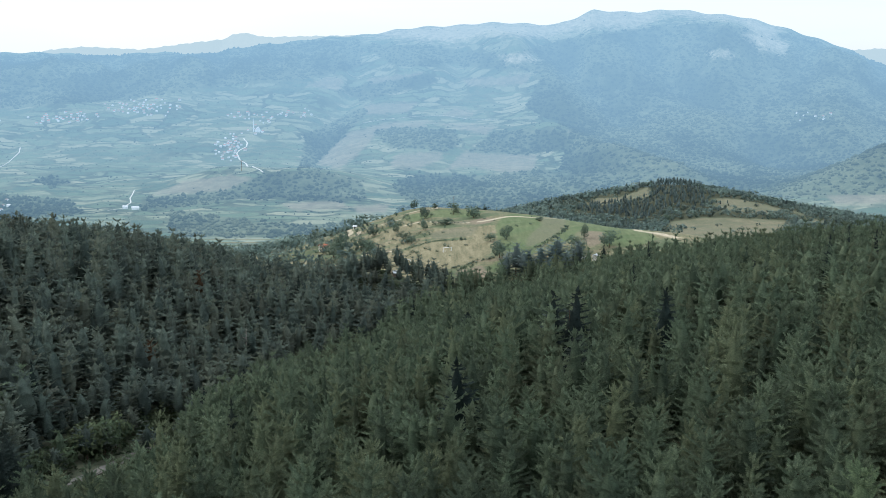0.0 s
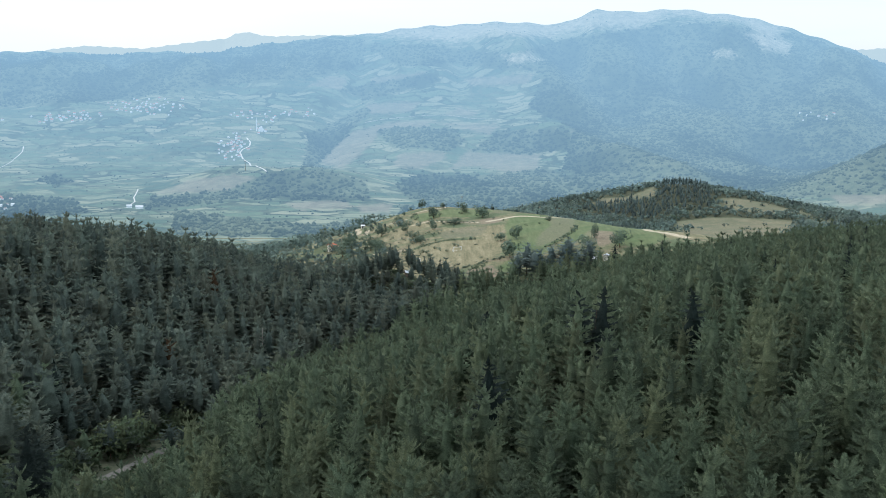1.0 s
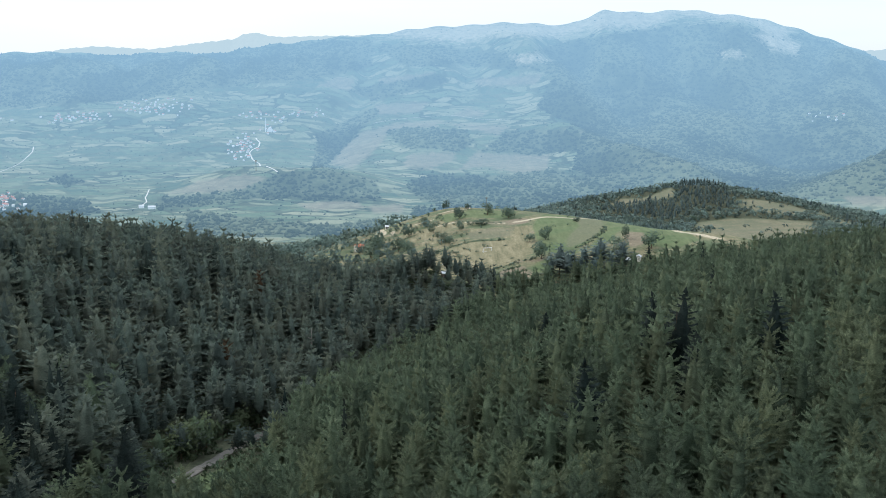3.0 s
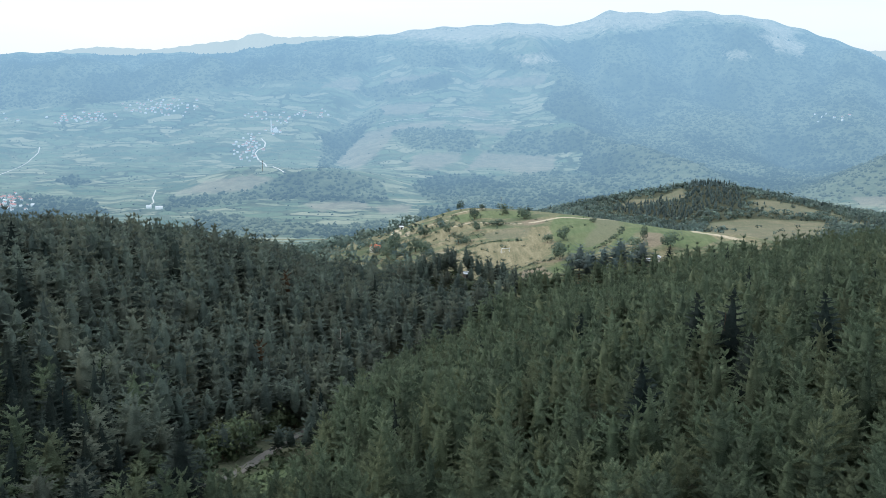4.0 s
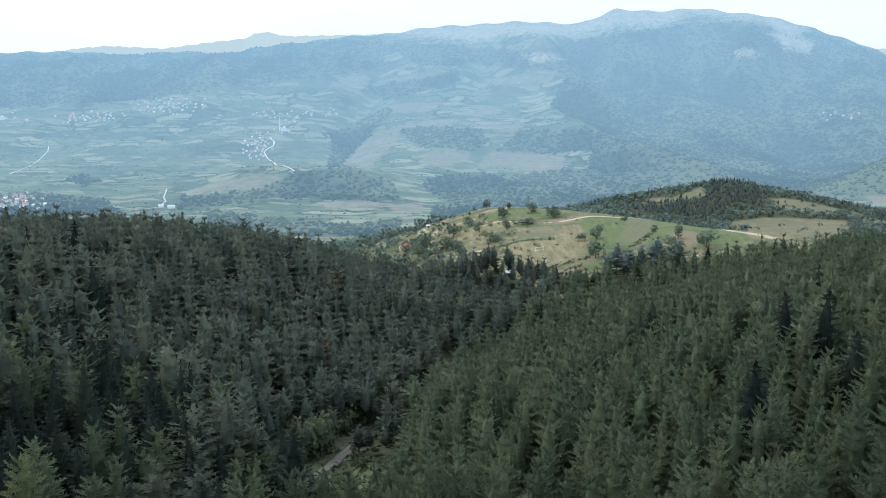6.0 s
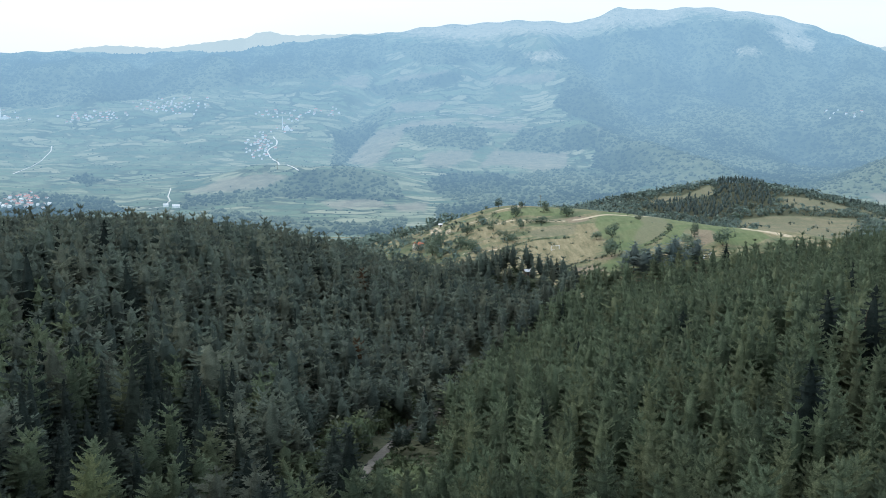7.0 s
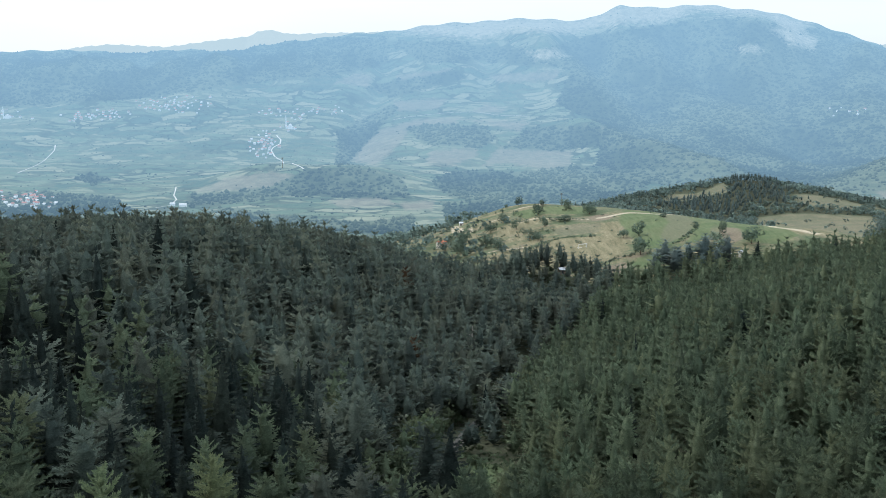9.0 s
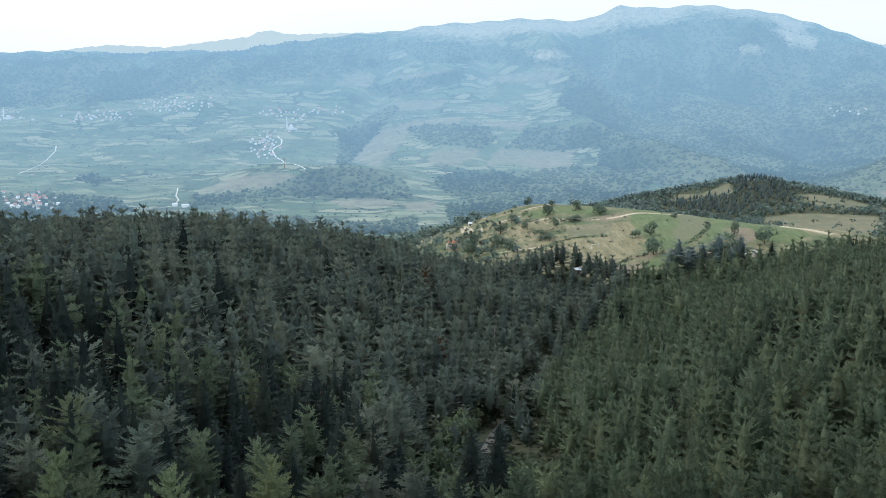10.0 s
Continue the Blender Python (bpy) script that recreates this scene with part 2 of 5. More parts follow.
def far_land_material(name="far_land", clear=3550.0, haze=HAZE):
    """Patchwork of small fields with hedges, woods and bald tops across the valley."""
    m = Mat(name, 0.97, 0.05)
    wob = m.node("ShaderNodeTexNoise", Vector=m.pos(), Scale=0.006, Detail=4.0)
    off = m.node("ShaderNodeVectorMath", Vector=wob.outputs["Color"])
    off.operation = "MULTIPLY"
    off.inputs[1].default_value = (150, 150, 0)
    add = m.node("ShaderNodeVectorMath", Vector=m.pos(1, 1, 0))
    m.l.new(off.outputs[0], add.inputs[1])
    lay = m.node("ShaderNodeMapping", Vector=add.outputs[0])
    lay.inputs["Scale"].default_value = (0.0125, 0.021, 0.0)
    lay.inputs["Rotation"].default_value = (0, 0, 0.25)
    cell = m.node("ShaderNodeTexVoronoi", Vector=lay.outputs[0], Scale=1.0)
    edge = m.node("ShaderNodeTexVoronoi", Vector=lay.outputs[0], Scale=1.0)
    edge.feature = "DISTANCE_TO_EDGE"
    sep = m.node("ShaderNodeSeparateColor", Color=cell.outputs["Color"])
    fine = m.noise(m.pos(), 0.05, 6.0, 0.7)
    broad = m.noise(m.pos(), 0.004, 3.0)
    field = m.ramp(m.math("ADD", m.math("MULTIPLY", sep.outputs[0], 0.5), m.math("MULTIPLY", fine, 0.5)),
                   (0.22, (0.046, 0.078, 0.048)), (0.46, (0.108, 0.150, 0.085)), (0.72, (0.245, 0.250, 0.165)))
    wood = m.ramp(fine, (0.3, (0.014, 0.022, 0.010)), (0.7, (0.045, 0.058, 0.026)))
    stand = m.noise(m.pos(1.0, 0.55, 0.0), 0.0045, 5.0, 0.6)
    wood = m.mix(m.span(stand, 0.38, 0.58, 0, 0.85), wood, m.ramp(fine, (0.3, (0.070, 0.094, 0.054)), (0.7, (0.165, 0.180, 0.108))))
    hedge = m.math("MULTIPLY", m.span(edge.outputs["Distance"], 0.10, 0.05), m.span(m.noise(m.pos(), 0.02, 3.0), 0.36, 0.48))
    c = m.mix(m.math("MULTIPLY", hedge, 0.95), field, wood)
    rows = m.node("ShaderNodeTexWave", Vector=m.pos(0.0011, 0.0055, 0.0), Scale=1.0, Distortion=2.6, Detail=3.0)
    rows.inputs["Detail Scale"].default_value = 1.6
    rows.bands_direction = "Y"
    lines = m.math("MULTIPLY", m.span(rows.outputs["Fac"], 0.24, 0.08), m.span(m.noise(m.pos(), 0.011, 3.0), 0.44, 0.52))
    c = m.mix(m.math("MULTIPLY", lines, 0.85), c, wood)
    tan = m.ramp(fine, (0.3, (0.150, 0.134, 0.096)), (0.7, (0.27, 0.235, 0.17)))
    c = m.mix(m.span(m.math("ADD", m.attr("tan"), m.math("MULTIPLY", m.math("SUBTRACT", fine, 0.5), 16.0)), -4, 4, 0, 0.75), c, tan)
    c = m.mix(m.span(m.math("ADD", m.attr("wood"), m.math("MULTIPLY", m.math("SUBTRACT", fine, 0.5), 22.0)), -3, 3), c, wood)
    bald = m.ramp(fine, (0.3, (0.34, 0.30, 0.22)), (0.7, (0.62, 0.55, 0.43)))
    c = m.mix(m.span(m.math("ADD", m.attr("bald"), m.math("MULTIPLY", m.math("SUBTRACT", fine, 0.5), 34.0)), -6, 14, 0, 0.8), c, bald)
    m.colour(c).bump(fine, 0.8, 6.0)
    return with_haze(m, None, clear, haze)


def far_wood_material():
    m = Mat("far_woods", 0.9, 0.05)
    c = m.ramp(m.math("ADD", m.math("MULTIPLY", m.island(), 0.25), m.math("MULTIPLY", m.span(m.noise(m.pos(1.0, 0.55, 0.0), 0.0045, 5.0, 0.6), 0.36, 0.60), 0.6)),
               (0.2, (0.014, 0.021, 0.012)), (0.5, (0.040, 0.054, 0.030)), (0.9, (0.115, 0.130, 0.075)))
    m.colour(c)
    return with_haze(m)


def plain(name, c, rough=0.7, var=0.25, scale=2.0, metal=0.0, haze_glow=False):
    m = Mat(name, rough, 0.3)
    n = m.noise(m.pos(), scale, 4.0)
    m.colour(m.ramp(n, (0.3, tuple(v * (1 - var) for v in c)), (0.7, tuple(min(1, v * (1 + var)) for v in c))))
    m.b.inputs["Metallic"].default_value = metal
    # on request, distance haze is laid over the colour as emission
    return with_haze(m) if haze_glow else m.m


GROUND, ROAD = ground_material(), road_material()
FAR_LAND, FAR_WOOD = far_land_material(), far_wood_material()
# the ridge behind gets a thicker, whiter coat of painted haze
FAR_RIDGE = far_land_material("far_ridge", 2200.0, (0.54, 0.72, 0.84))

# ---------------------------------------------------------------- the lie of the land
NX = [-340, -230, -160, -110, -65, -20, 30, 80, 140, 240]
NY = [-60, 60, 110, 160, 210, 270, 330, 390, 440, 500]
NEAR = [[23, 32, 37, 40, 41, 39, 39, 40, 43, 49], [43, 47, 47, 43, 37, 40, 46, 49, 51, 51],
        [52, 54, 51, 43, 30, 37, 48, 52, 53, 52], [57, 57, 50, 35, 27, 32, 47, 51, 53, 52],
        [56, 56, 54, 30, 18, 26, 43, 48, 50, 51], [48, 45, 49, 33, 10, 13, 32, 41, 46, 51],
        [37, 38, 44, 34, 18, 6, 15, 32, 38, 47], [27, 33, 33, 28, 12, 10, 2, 19, 27, 38],
        [23, 27, 19, 16, 3, 2, 5, 13, 21, 25], [20, 6, -6, -5, -5, 11, 22, 29, 26, 5]]
MX = [-700, -400, -200, -80, -20, 60, 130, 250, 450, 800]
MY = [430, 500, 570, 640, 720, 850, 1020, 1250]
MID = [[-8, 13, 6, -3, 10, 4, 13, 28, 25, 15], [-24, -8, 4, 2, 15, 25, 29, 8, 5, 0],
       [-40, -28, -11, 2, 19, 27, 16, 0, 2, 0], [-52, -43, -21, 5, 23, 21, 3, -2, 6, 5],
       [-63, -54, -31, -2, 18, 10, -7, -12, -2, -1], [-73, -64, -40, -30, -11, -4, -13, -13, -15, -13],
       [-104, -100, -84, -66, -48, -24, -4, 16, -30, -40], [-112, -112, -112, -112, -110, -105, -100, -95, -90, -85]]


def smooth(a, b, v):
    f = np.clip((np.asarray(v, float) - a) / (b - a), 0, 1)
    return f * f * (3 - 2 * f)


def lattice(xs, ys, zs, spread, x0, x1, y0, y1):
    """A fine height map from a coarse one: straight between the knots, then rounded off over spread metres."""
    step = 5.0
    gx, gy = np.arange(x0, x1 + step, step), np.arange(y0, y1 + step, step)
    rows = np.array([np.interp(gx, xs, r) for r in zs])
    z = np.array([np.interp(gy, ys, rows[:, i]) for i in range(len(gx))]).T
    k = max(1, int(spread / step))
    for axis in (0, 1):
        for _ in range(3):
            pad = [(k, k) if a == axis else (0, 0) for a in (0, 1)]
            p = np.cumsum(np.pad(z, pad, mode="edge"), axis=axis)
            lead = np.zeros_like(p.take([0], axis))
            p = np.concatenate([lead, p], axis)
            n = z.shape[axis]
            z = (p.take(range(2 * k + 1, 2 * k + 1 + n), axis) - p.take(range(0, n), axis)) / (2 * k + 1)
    return gx, gy, z


def sample(grid, x, y):
    gx, gy, z = grid
    fx = np.clip((x - gx[0]) / 5.0, 0, len(gx) - 1.001)
    fy = np.clip((y - gy[0]) / 5.0, 0, len(gy) - 1.001)
    i, j = fx.astype(int), fy.astype(int)
    fx, fy = fx - i, fy - j
    return (z[j, i] * (1 - fx) + z[j, i + 1] * fx) * (1 - fy) + (z[j + 1, i] * (1 - fx) + z[j + 1, i + 1] * fx) * fy


NEAR_MAP = lattice(NX, NY, NEAR, 14, -900, 900, -320, 520)
MID_MAP = lattice(MX, MY, MID, 16, -1500, 1500, 380, 1500)


def waves(x, y, size, seed, octaves=3):
    """Cheap rolling noise, about -1 to 1."""
    rng = np.random.RandomState(seed)
    out, amp = 0.0, 1.0
    for _ in range(octaves):
        for _ in range(3):
            a, p = rng.uniform(0, math.tau, 2)
            w = math.tau / size * rng.uniform(0.7, 1.4)
            out = out + amp * np.sin((x * math.cos(a) + y * math.sin(a)) * w + p) / 2.4
        amp, size = amp * 0.5, size * 0.47
    return out / 1.6


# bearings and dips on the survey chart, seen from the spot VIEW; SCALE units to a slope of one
VIEW, SCALE, MID_X = (0.0, 0.0, 100.0), 1681.0, 784.0
CREST_AT, BACK_AT = 4150.0, 4430.0
CREST_X = [-400, 0, 80, 180, 250, 350, 480, 560, 620, 700, 850, 985, 1020, 1050, 1120, 1200, 1300, 1400, 1500, 1568, 1750, 2000]
CREST_Y = [100, 95, 92, 100, 93, 96, 78, 68, 65, 53, 41, 43, 32, 19, 21, 18, 28, 52, 88, 116, 190, 230]
SLOPE_D = [1250, 1330, 1420, 1500, 1600, 1800, 2200, 2600, 3000, 3500]
SLOPE_Y = [460, 440, 420, 405, 390, 366, 326, 286, 222, 160]


COS, SIN = math.cos(radians(TILT)), -math.sin(radians(TILT))


def bearing(px, py):
    """Chart to world: sideways and upward slope of the line of sight."""
    v = (441.0 - np.asarray(py, float)) / SCALE
    ahead = COS + v * SIN
    return (np.asarray(px, float) - MID_X) / SCALE / ahead, (v * COS - SIN) / ahead


def chart(x, y, z):
    """World to chart."""
    s = (z - VIEW[2]) / y
    v = (s * COS + SIN) / (COS - s * SIN)
    return MID_X + SCALE * x / y * (COS + v * SIN), 441.0 - SCALE * v


CREST_B, CREST_S = bearing(CREST_X, CREST_Y)
SLOPE_S = bearing(MID_X, SLOPE_Y)[1]


# spurs and ravines of the far slope: bearing and distance of the upper end, of the lower end, height, half breadth
SPURS = [(950, 2950, 1215, 2120, 48, 55), (1120, 4000, 1400, 2600, -60, 55), (1260, 4050, 1300, 2900, 55, 60), (880, 4000, 1010, 3050, 45, 60),
         (1450, 3900, 1500, 2700, 50, 60), (640, 3850, 560, 2500, -32, 40), (330, 3850, 300, 3100, 30, 60), (90, 3850, 120, 3100, 30, 70), (1000, 3900, 1100, 3000, -40, 40)]


def far_height(x, y):
    y = np.maximum(y, 200.0)
    b = x / y
    px = MID_X + SCALE * b * 1.01
    crest = np.interp(b, CREST_B, CREST_S) + 0.0008 * np.sin(px * 0.11) + 0.0006 * np.sin(px * 0.043 + 1)
    s = np.interp(y, SLOPE_D, SLOPE_S)
    up = np.clip((y - 3500) / (CREST_AT - 3500), 0, 1)
    s = np.where(y > 3500, SLOPE_S[-1] + (crest - SLOPE_S[-1]) * (up * (1.35 - 0.35 * up)), s)
    z = VIEW[2] + s * y
    z = np.where(y > CREST_AT, VIEW[2] + crest * CREST_AT - (y - CREST_AT) * 0.5, z)
    body = smooth(1500, 2000, y) * smooth(CREST_AT - 80, CREST_AT - 500, y)
    ridge = 1 - np.abs(waves(px * 3.1, y * 0.25, 520, 5, 2)) * 1.6
    z = z + body * (ridge * (4 + 36 * smooth(3250, 3600, y)) + waves(x, y, 700, 8, 2) * 8)
    z = z + 118 * smooth(1330, 1640, px) * np.exp(-((y - 2000) / 260) ** 2)
    z = z + 36 * np.exp(-(((px - 480) / 175) ** 4)) * np.exp(-((y - 2150) / 150) ** 2)
    for p0, d0, p1, d1, lift, broad in SPURS:
        f = np.clip((y - d1) / (d0 - d1), 0, 1)
        line = p1 + (p0 - p1) * f + 10 * np.sin(y * 0.006 + p0)
        ends = smooth(-0.1, 0.15, (y - d1) / (d0 - d1)) * smooth(1.1, 0.85, (y - d1) / (d0 - d1))
        z = z + lift * ends * np.exp(-np.abs((px - line) / broad) ** 1.6)
    z = z + 24 * np.exp(-(((px - 745) / 160) ** 2)) * np.exp(-((y - 2750) / 180) ** 2)
    return z


def along(px, py, line):
    """Distance to an open line of points."""
    best = np.full(np.shape(px), 1e9)
    for (ax, ay), (bx, by) in zip(line, line[1:]):
        f = np.clip(((px - ax) * (bx - ax) + (py - ay) * (by - ay)) / ((bx - ax) ** 2 + (by - ay) ** 2), 0, 1)
        best = np.minimum(best, np.hypot(px - ax - f * (bx - ax), py - ay - f * (by - ay)))
    return best


HILL_CREST = [(-15, 690), (20, 650), (60, 600), (95, 540), (122, 492)]


def height(x, y):
    x, y = np.asarray(x, float), np.asarray(y, float)
    near, mid = sample(NEAR_MAP, x, y), sample(MID_MAP, x, y)
    z = near + (mid - near) * smooth(430, 495, y)
    z = z + waves(x, y, 60, 3) * 0.5 + 17 * np.exp(-((x + 24) / 26) ** 2 - ((y - 412) / 22) ** 2)
    z = z + 3.5 * np.exp(-(along(x, y, HILL_CREST) / 40) ** 2)
    return z + (far_height(x, y) - z) * smooth(1130, 1330, y)


def sight(px, py):
    """The spot on the land at that bearing and dip of the chart."""
    px, py = np.asarray(px, float), np.asarray(py, float)
    flat, slope = bearing(px, py)
    d = np.concatenate([np.arange(395, 1400, 2.0), np.arange(1400, 4500, 8.0)])
    shape = (-1,) + (1,) * px.ndim
    dd = d.reshape(shape)
    under = VIEW[2] + slope * dd < height(flat * dd, dd * np.ones_like(flat))
    k = np.where(under.any(axis=0), under.argmax(axis=0), len(d) - 1)
    y = d[k]
    return flat * y, y, height(flat * y, y)


def inside(px, py, corners):
    """Signed distance to a polygon, positive inside."""
    c = np.array(corners, float)
    best, odd = np.full(np.shape(px), 1e9), np.zeros(np.shape(px), bool)
    for (ax, ay), (bx, by) in zip(c, np.roll(c, -1, axis=0)):
        f = np.clip(((px - ax) * (bx - ax) + (py - ay) * (by - ay)) / ((bx - ax) ** 2 + (by - ay) ** 2), 0, 1)
        best = np.minimum(best, np.hypot(px - ax - f * (bx - ax), py - ay - f * (by - ay)))
        cross = (ay > py) != (by > py)
        odd ^= cross & (px < (bx - ax) * (py - ay) / (by - ay + 1e-12) + ax)
    return np.where(odd, best, -best)


def spots(chart):
    x, y, _ = sight([p[0] for p in chart], [p[1] for p in chart])
    return list(zip(x.tolist(), y.tolist()))


# ---------------------------------------------------------------- plan of fields, tracks and woods
FOREST_EDGE = [(-900, 1150), (-420, 760), (-200, 590), (-80, 470), (-45, 432), (-10, 424), (20, 436), (45, 448), (65, 440), (90, 440), (120, 442), (200, 450), (400, 500), (900, 700)]
ROAD_LINE = [(-104, 60), (-94, 100), (-83, 140), (-71, 177), (-68, 200), (-64.5, 223), (-58, 246), (-48, 280), (-36, 320)]
CLEARING = [(-74, 160), (-70, 182), (-64, 196), (-56, 190), (-55, 172), (-62, 158)]
STRAW = [spots(p) for p in (
    [(650, 472), (655, 462), (700, 450), (760, 430), (830, 425), (845, 415), (860, 425), (872, 448), (850, 462), (800, 476), (740, 492), (660, 492)],
    [(700, 402), (735, 392), (770, 396), (745, 402), (715, 414), (660, 432), (640, 436)],
    [(655, 456), (662, 449), (706, 443), (700, 450)],
    [(838, 422), (850, 404), (866, 398), (872, 412), (866, 424), (850, 430)])]
GREEN = [spots(p) for p in (
    [(876, 404), (884, 390), (905, 379), (950, 382), (1000, 386), (1005, 398), (992, 416), (962, 435), (905, 448), (886, 440), (880, 422)],
    [(1008, 392), (1060, 396), (1084, 404), (1100, 424), (1076, 438), (1058, 422), (1030, 404), (1010, 426), (988, 438), (968, 440), (1004, 408)],
    [(1088, 403), (1150, 413), (1166, 424), (1120, 440), (1074, 436)],
    [(862, 474), (900, 455), (962, 440), (942, 450), (905, 470), (875, 488)],
    [(712, 384), (780, 372), (862, 374), (840, 384), (766, 386), (728, 394)])]
STUBBLE = [spots(p) for p in ([(952, 384), (1002, 388), (1001, 402), (978, 424), (930, 441), (932, 424), (958, 400)], [(756, 416), (800, 404), (846, 402), (836, 418), (772, 424)], [(800, 392), (850, 388), (880, 392), (850, 400), (805, 400)])]
SOIL = [spots(p) for p in ([(1030, 420), (1040, 409), (1070, 412), (1072, 428), (1050, 438), (1034, 433)], [(806, 482), (850, 472), (866, 484), (850, 500), (812, 500)], [(832, 391), (860, 386), (880, 388), (862, 396), (836, 398)])]
TRACKS = [spots(p) for p in (
    [(850, 393), (878, 388), (900, 384), (950, 386), (1000, 389), (1050, 394), (1090, 401), (1130, 409), (1165, 414), (1196, 421)],
    [(1086, 398), (1130, 409), (1165, 414), (1196, 421)],
    [(722, 378), (770, 370), (830, 367), (900, 366), (945, 371)],
    [(642, 453), (662, 449), (706, 444)],
    [(676, 398), (706, 390)], [(716, 401), (746, 393), (775, 394), (830, 395)],
    [(608, 424), (611, 414), (618, 407), (622, 416)], [(632, 418), (636, 410)])]
HEDGE_LINE = spots([(945, 438), (965, 432), (985, 420), (995, 412), (1004, 401)])
WALL_LINE = spots([(800, 476), (830, 468), (870, 458), (882, 449)])
BANK_LINE = spots([(655, 458), (700, 449), (745, 434), (770, 428), (826, 425)])
# open fields between the woods of the hill behind
HILL_FIELDS = [spots(p) for p in (
    [(1034, 361), (1050, 352), (1095, 350), (1112, 345), (1150, 331), (1156, 348), (1104, 357), (1052, 365)],
    [(1256, 352), (1300, 352), (1350, 361), (1400, 375), (1370, 381), (1310, 375), (1268, 368)],
    [(1186, 393), (1250, 385), (1300, 387), (1380, 390), (1402, 398), (1392, 412), (1170, 414)],
    [(1404, 373), (1440, 388), (1484, 396), (1420, 397)])]


HUT_AT = (-20.5, 408.0)


def forest(x, y):
    """How deep inside the pine forest a spot lies, in metres."""
    d = np.interp(x, [p[0] for p in FOREST_EDGE], [p[1] for p in FOREST_EDGE]) - y
    d = np.minimum(d, along(x, y, ROAD_LINE) - 1.0 - 1.4 * smooth(164, 176, y) * smooth(226, 218, y))
    d = np.minimum(d, np.hypot(x - HUT_AT[0], y - HUT_AT[1]) - 3.2)
    return np.minimum(d, -inside(x, y, CLEARING))


def link(name, verts, faces, material, parent=None, attrs=None, flat=False):
    """A mesh object from arrays of corners and of faces with one number of corners each."""
    verts, faces = np.asarray(verts, np.float32), np.asarray(faces, np.int32)
    me = bpy.data.meshes.new(name)
    n, k = faces.shape
    me.vertices.add(len(verts))
    me.vertices.foreach_set("co", verts.ravel())
    me.loops.add(n * k)
    me.loops.foreach_set("vertex_index", faces.ravel())
    me.polygons.add(n)
    me.polygons.foreach_set("loop_start", np.arange(0, n * k, k, dtype=np.int32))
    me.polygons.foreach_set("loop_total", np.full(n, k, np.int32))
    me.polygons.foreach_set("use_smooth", np.full(n, not flat, bool))
    for key, values in (attrs or {}).items():
        values = np.asarray(values, np.float32)
        if values.ndim == 1:
            me.attributes.new(key, "FLOAT", "POINT").data.foreach_set("value", values)
        else:
            me.attributes.new(key, "FLOAT_VECTOR", "POINT").data.foreach_set("vector", values.ravel())
    me.materials.append(material)
    me.update(calc_edges=True)
    ob = new(name, me)
    ob.parent = parent
    return ob


def sheet(name, gx, gy, material, attrs, high):
    x, y = np.meshgrid(gx, gy)
    x, y = x.ravel(), y.ravel()
    w, h = len(gx), len(gy)
    i = (np.arange(h - 1)[:, None] * w + np.arange(w - 1)[None]).ravel()
    return link(name, np.stack([x, y, high(x, y)], 1), np.stack([i, i + 1, i + 1 + w, i + w], 1), material, None, attrs(x, y))


def ground_cover(x, y):
    best = lambda shapes: np.max([inside(x, y, s) for s in shapes], axis=0)
    track = np.max([(2.2 if k < 2 else 1.5) - along(x, y, t) for k, t in enumerate(TRACKS)], axis=0)
    wild = np.where(y > 690, np.where((x > 30) & (y < 1150), best(HILL_FIELDS), 9.0), -forest(x, y))
    return {"open": np.where(y < 330, -20.0, wild), "straw": best(STRAW), "stubble": np.maximum(best(STUBBLE), best(HILL_FIELDS)), "green": np.maximum(best(GREEN), inside(x, y, CLEARING) - 1.5), "soil": best(SOIL), "track": track}


gx = np.concatenate([np.arange(-1100, -140, 24), np.arange(-140, 240, 3.0), np.arange(240, 1120, 22)])
gy = np.concatenate([np.arange(-300, 400, 8.0), np.arange(400, 740, 3.0), np.arange(740, 1420, 10)])
tagged(sheet("ground", gx, gy, GROUND, ground_cover, height), "rolling hill ground with forest floor, straw meadow and grass", "ground", kind="structure")


# woods, tan fields and bald tops across the valley, on the chart
FAR_WOODS = [
    [(-300, 100), (0, 98), (250, 97), (560, 72), (640, 74), (640, 118), (560, 138), (420, 150), (200, 178), (0, 192), (-300, 200)],
    [(640, 80), (760, 82), (900, 98), (1000, 70), (1150, 48), (1260, 40), (1400, 62), (1600, 120), (1900, 200), (1900, 330), (1400, 350), (1250, 345), (1050, 330), (990, 300), (1010, 230), (930, 190), (960, 130), (800, 115), (700, 118)],
    [(660, 235), (700, 226), (800, 230), (820, 250), (790, 268), (690, 262)],
    [(830, 268), (880, 232), (1000, 228), (1010, 262), (940, 275)],
    [(690, 330), (740, 308), (860, 312), (960, 300), (1080, 330), (1000, 362), (800, 368), (720, 356)],
    [(470, 306), (560, 300), (640, 322), (650, 356), (560, 356), (430, 352), (330, 366), (250, 372), (250, 352), (400, 338)],
    [(0, 345), (120, 352), (150, 378), (0, 392), (-200, 392), (-200, 345)],
    [(300, 372), (420, 390), (560, 400), (640, 386), (640, 420), (300, 420)],
    [(700, 368), (900, 356), (1100, 345), (1100, 400), (700, 400)],
    [(1320, 352), (1400, 300), (1470, 266), (1568, 238), (1760, 210), (1760, 330), (1580, 338), (1470, 330), (1400, 352)],
    [(60, 320), (90, 312), (130, 322), (90, 332)], [(540, 240), (640, 190), (650, 200), (560, 290), (530, 300)], [(600, 160), (760, 130), (780, 145), (640, 180)]]
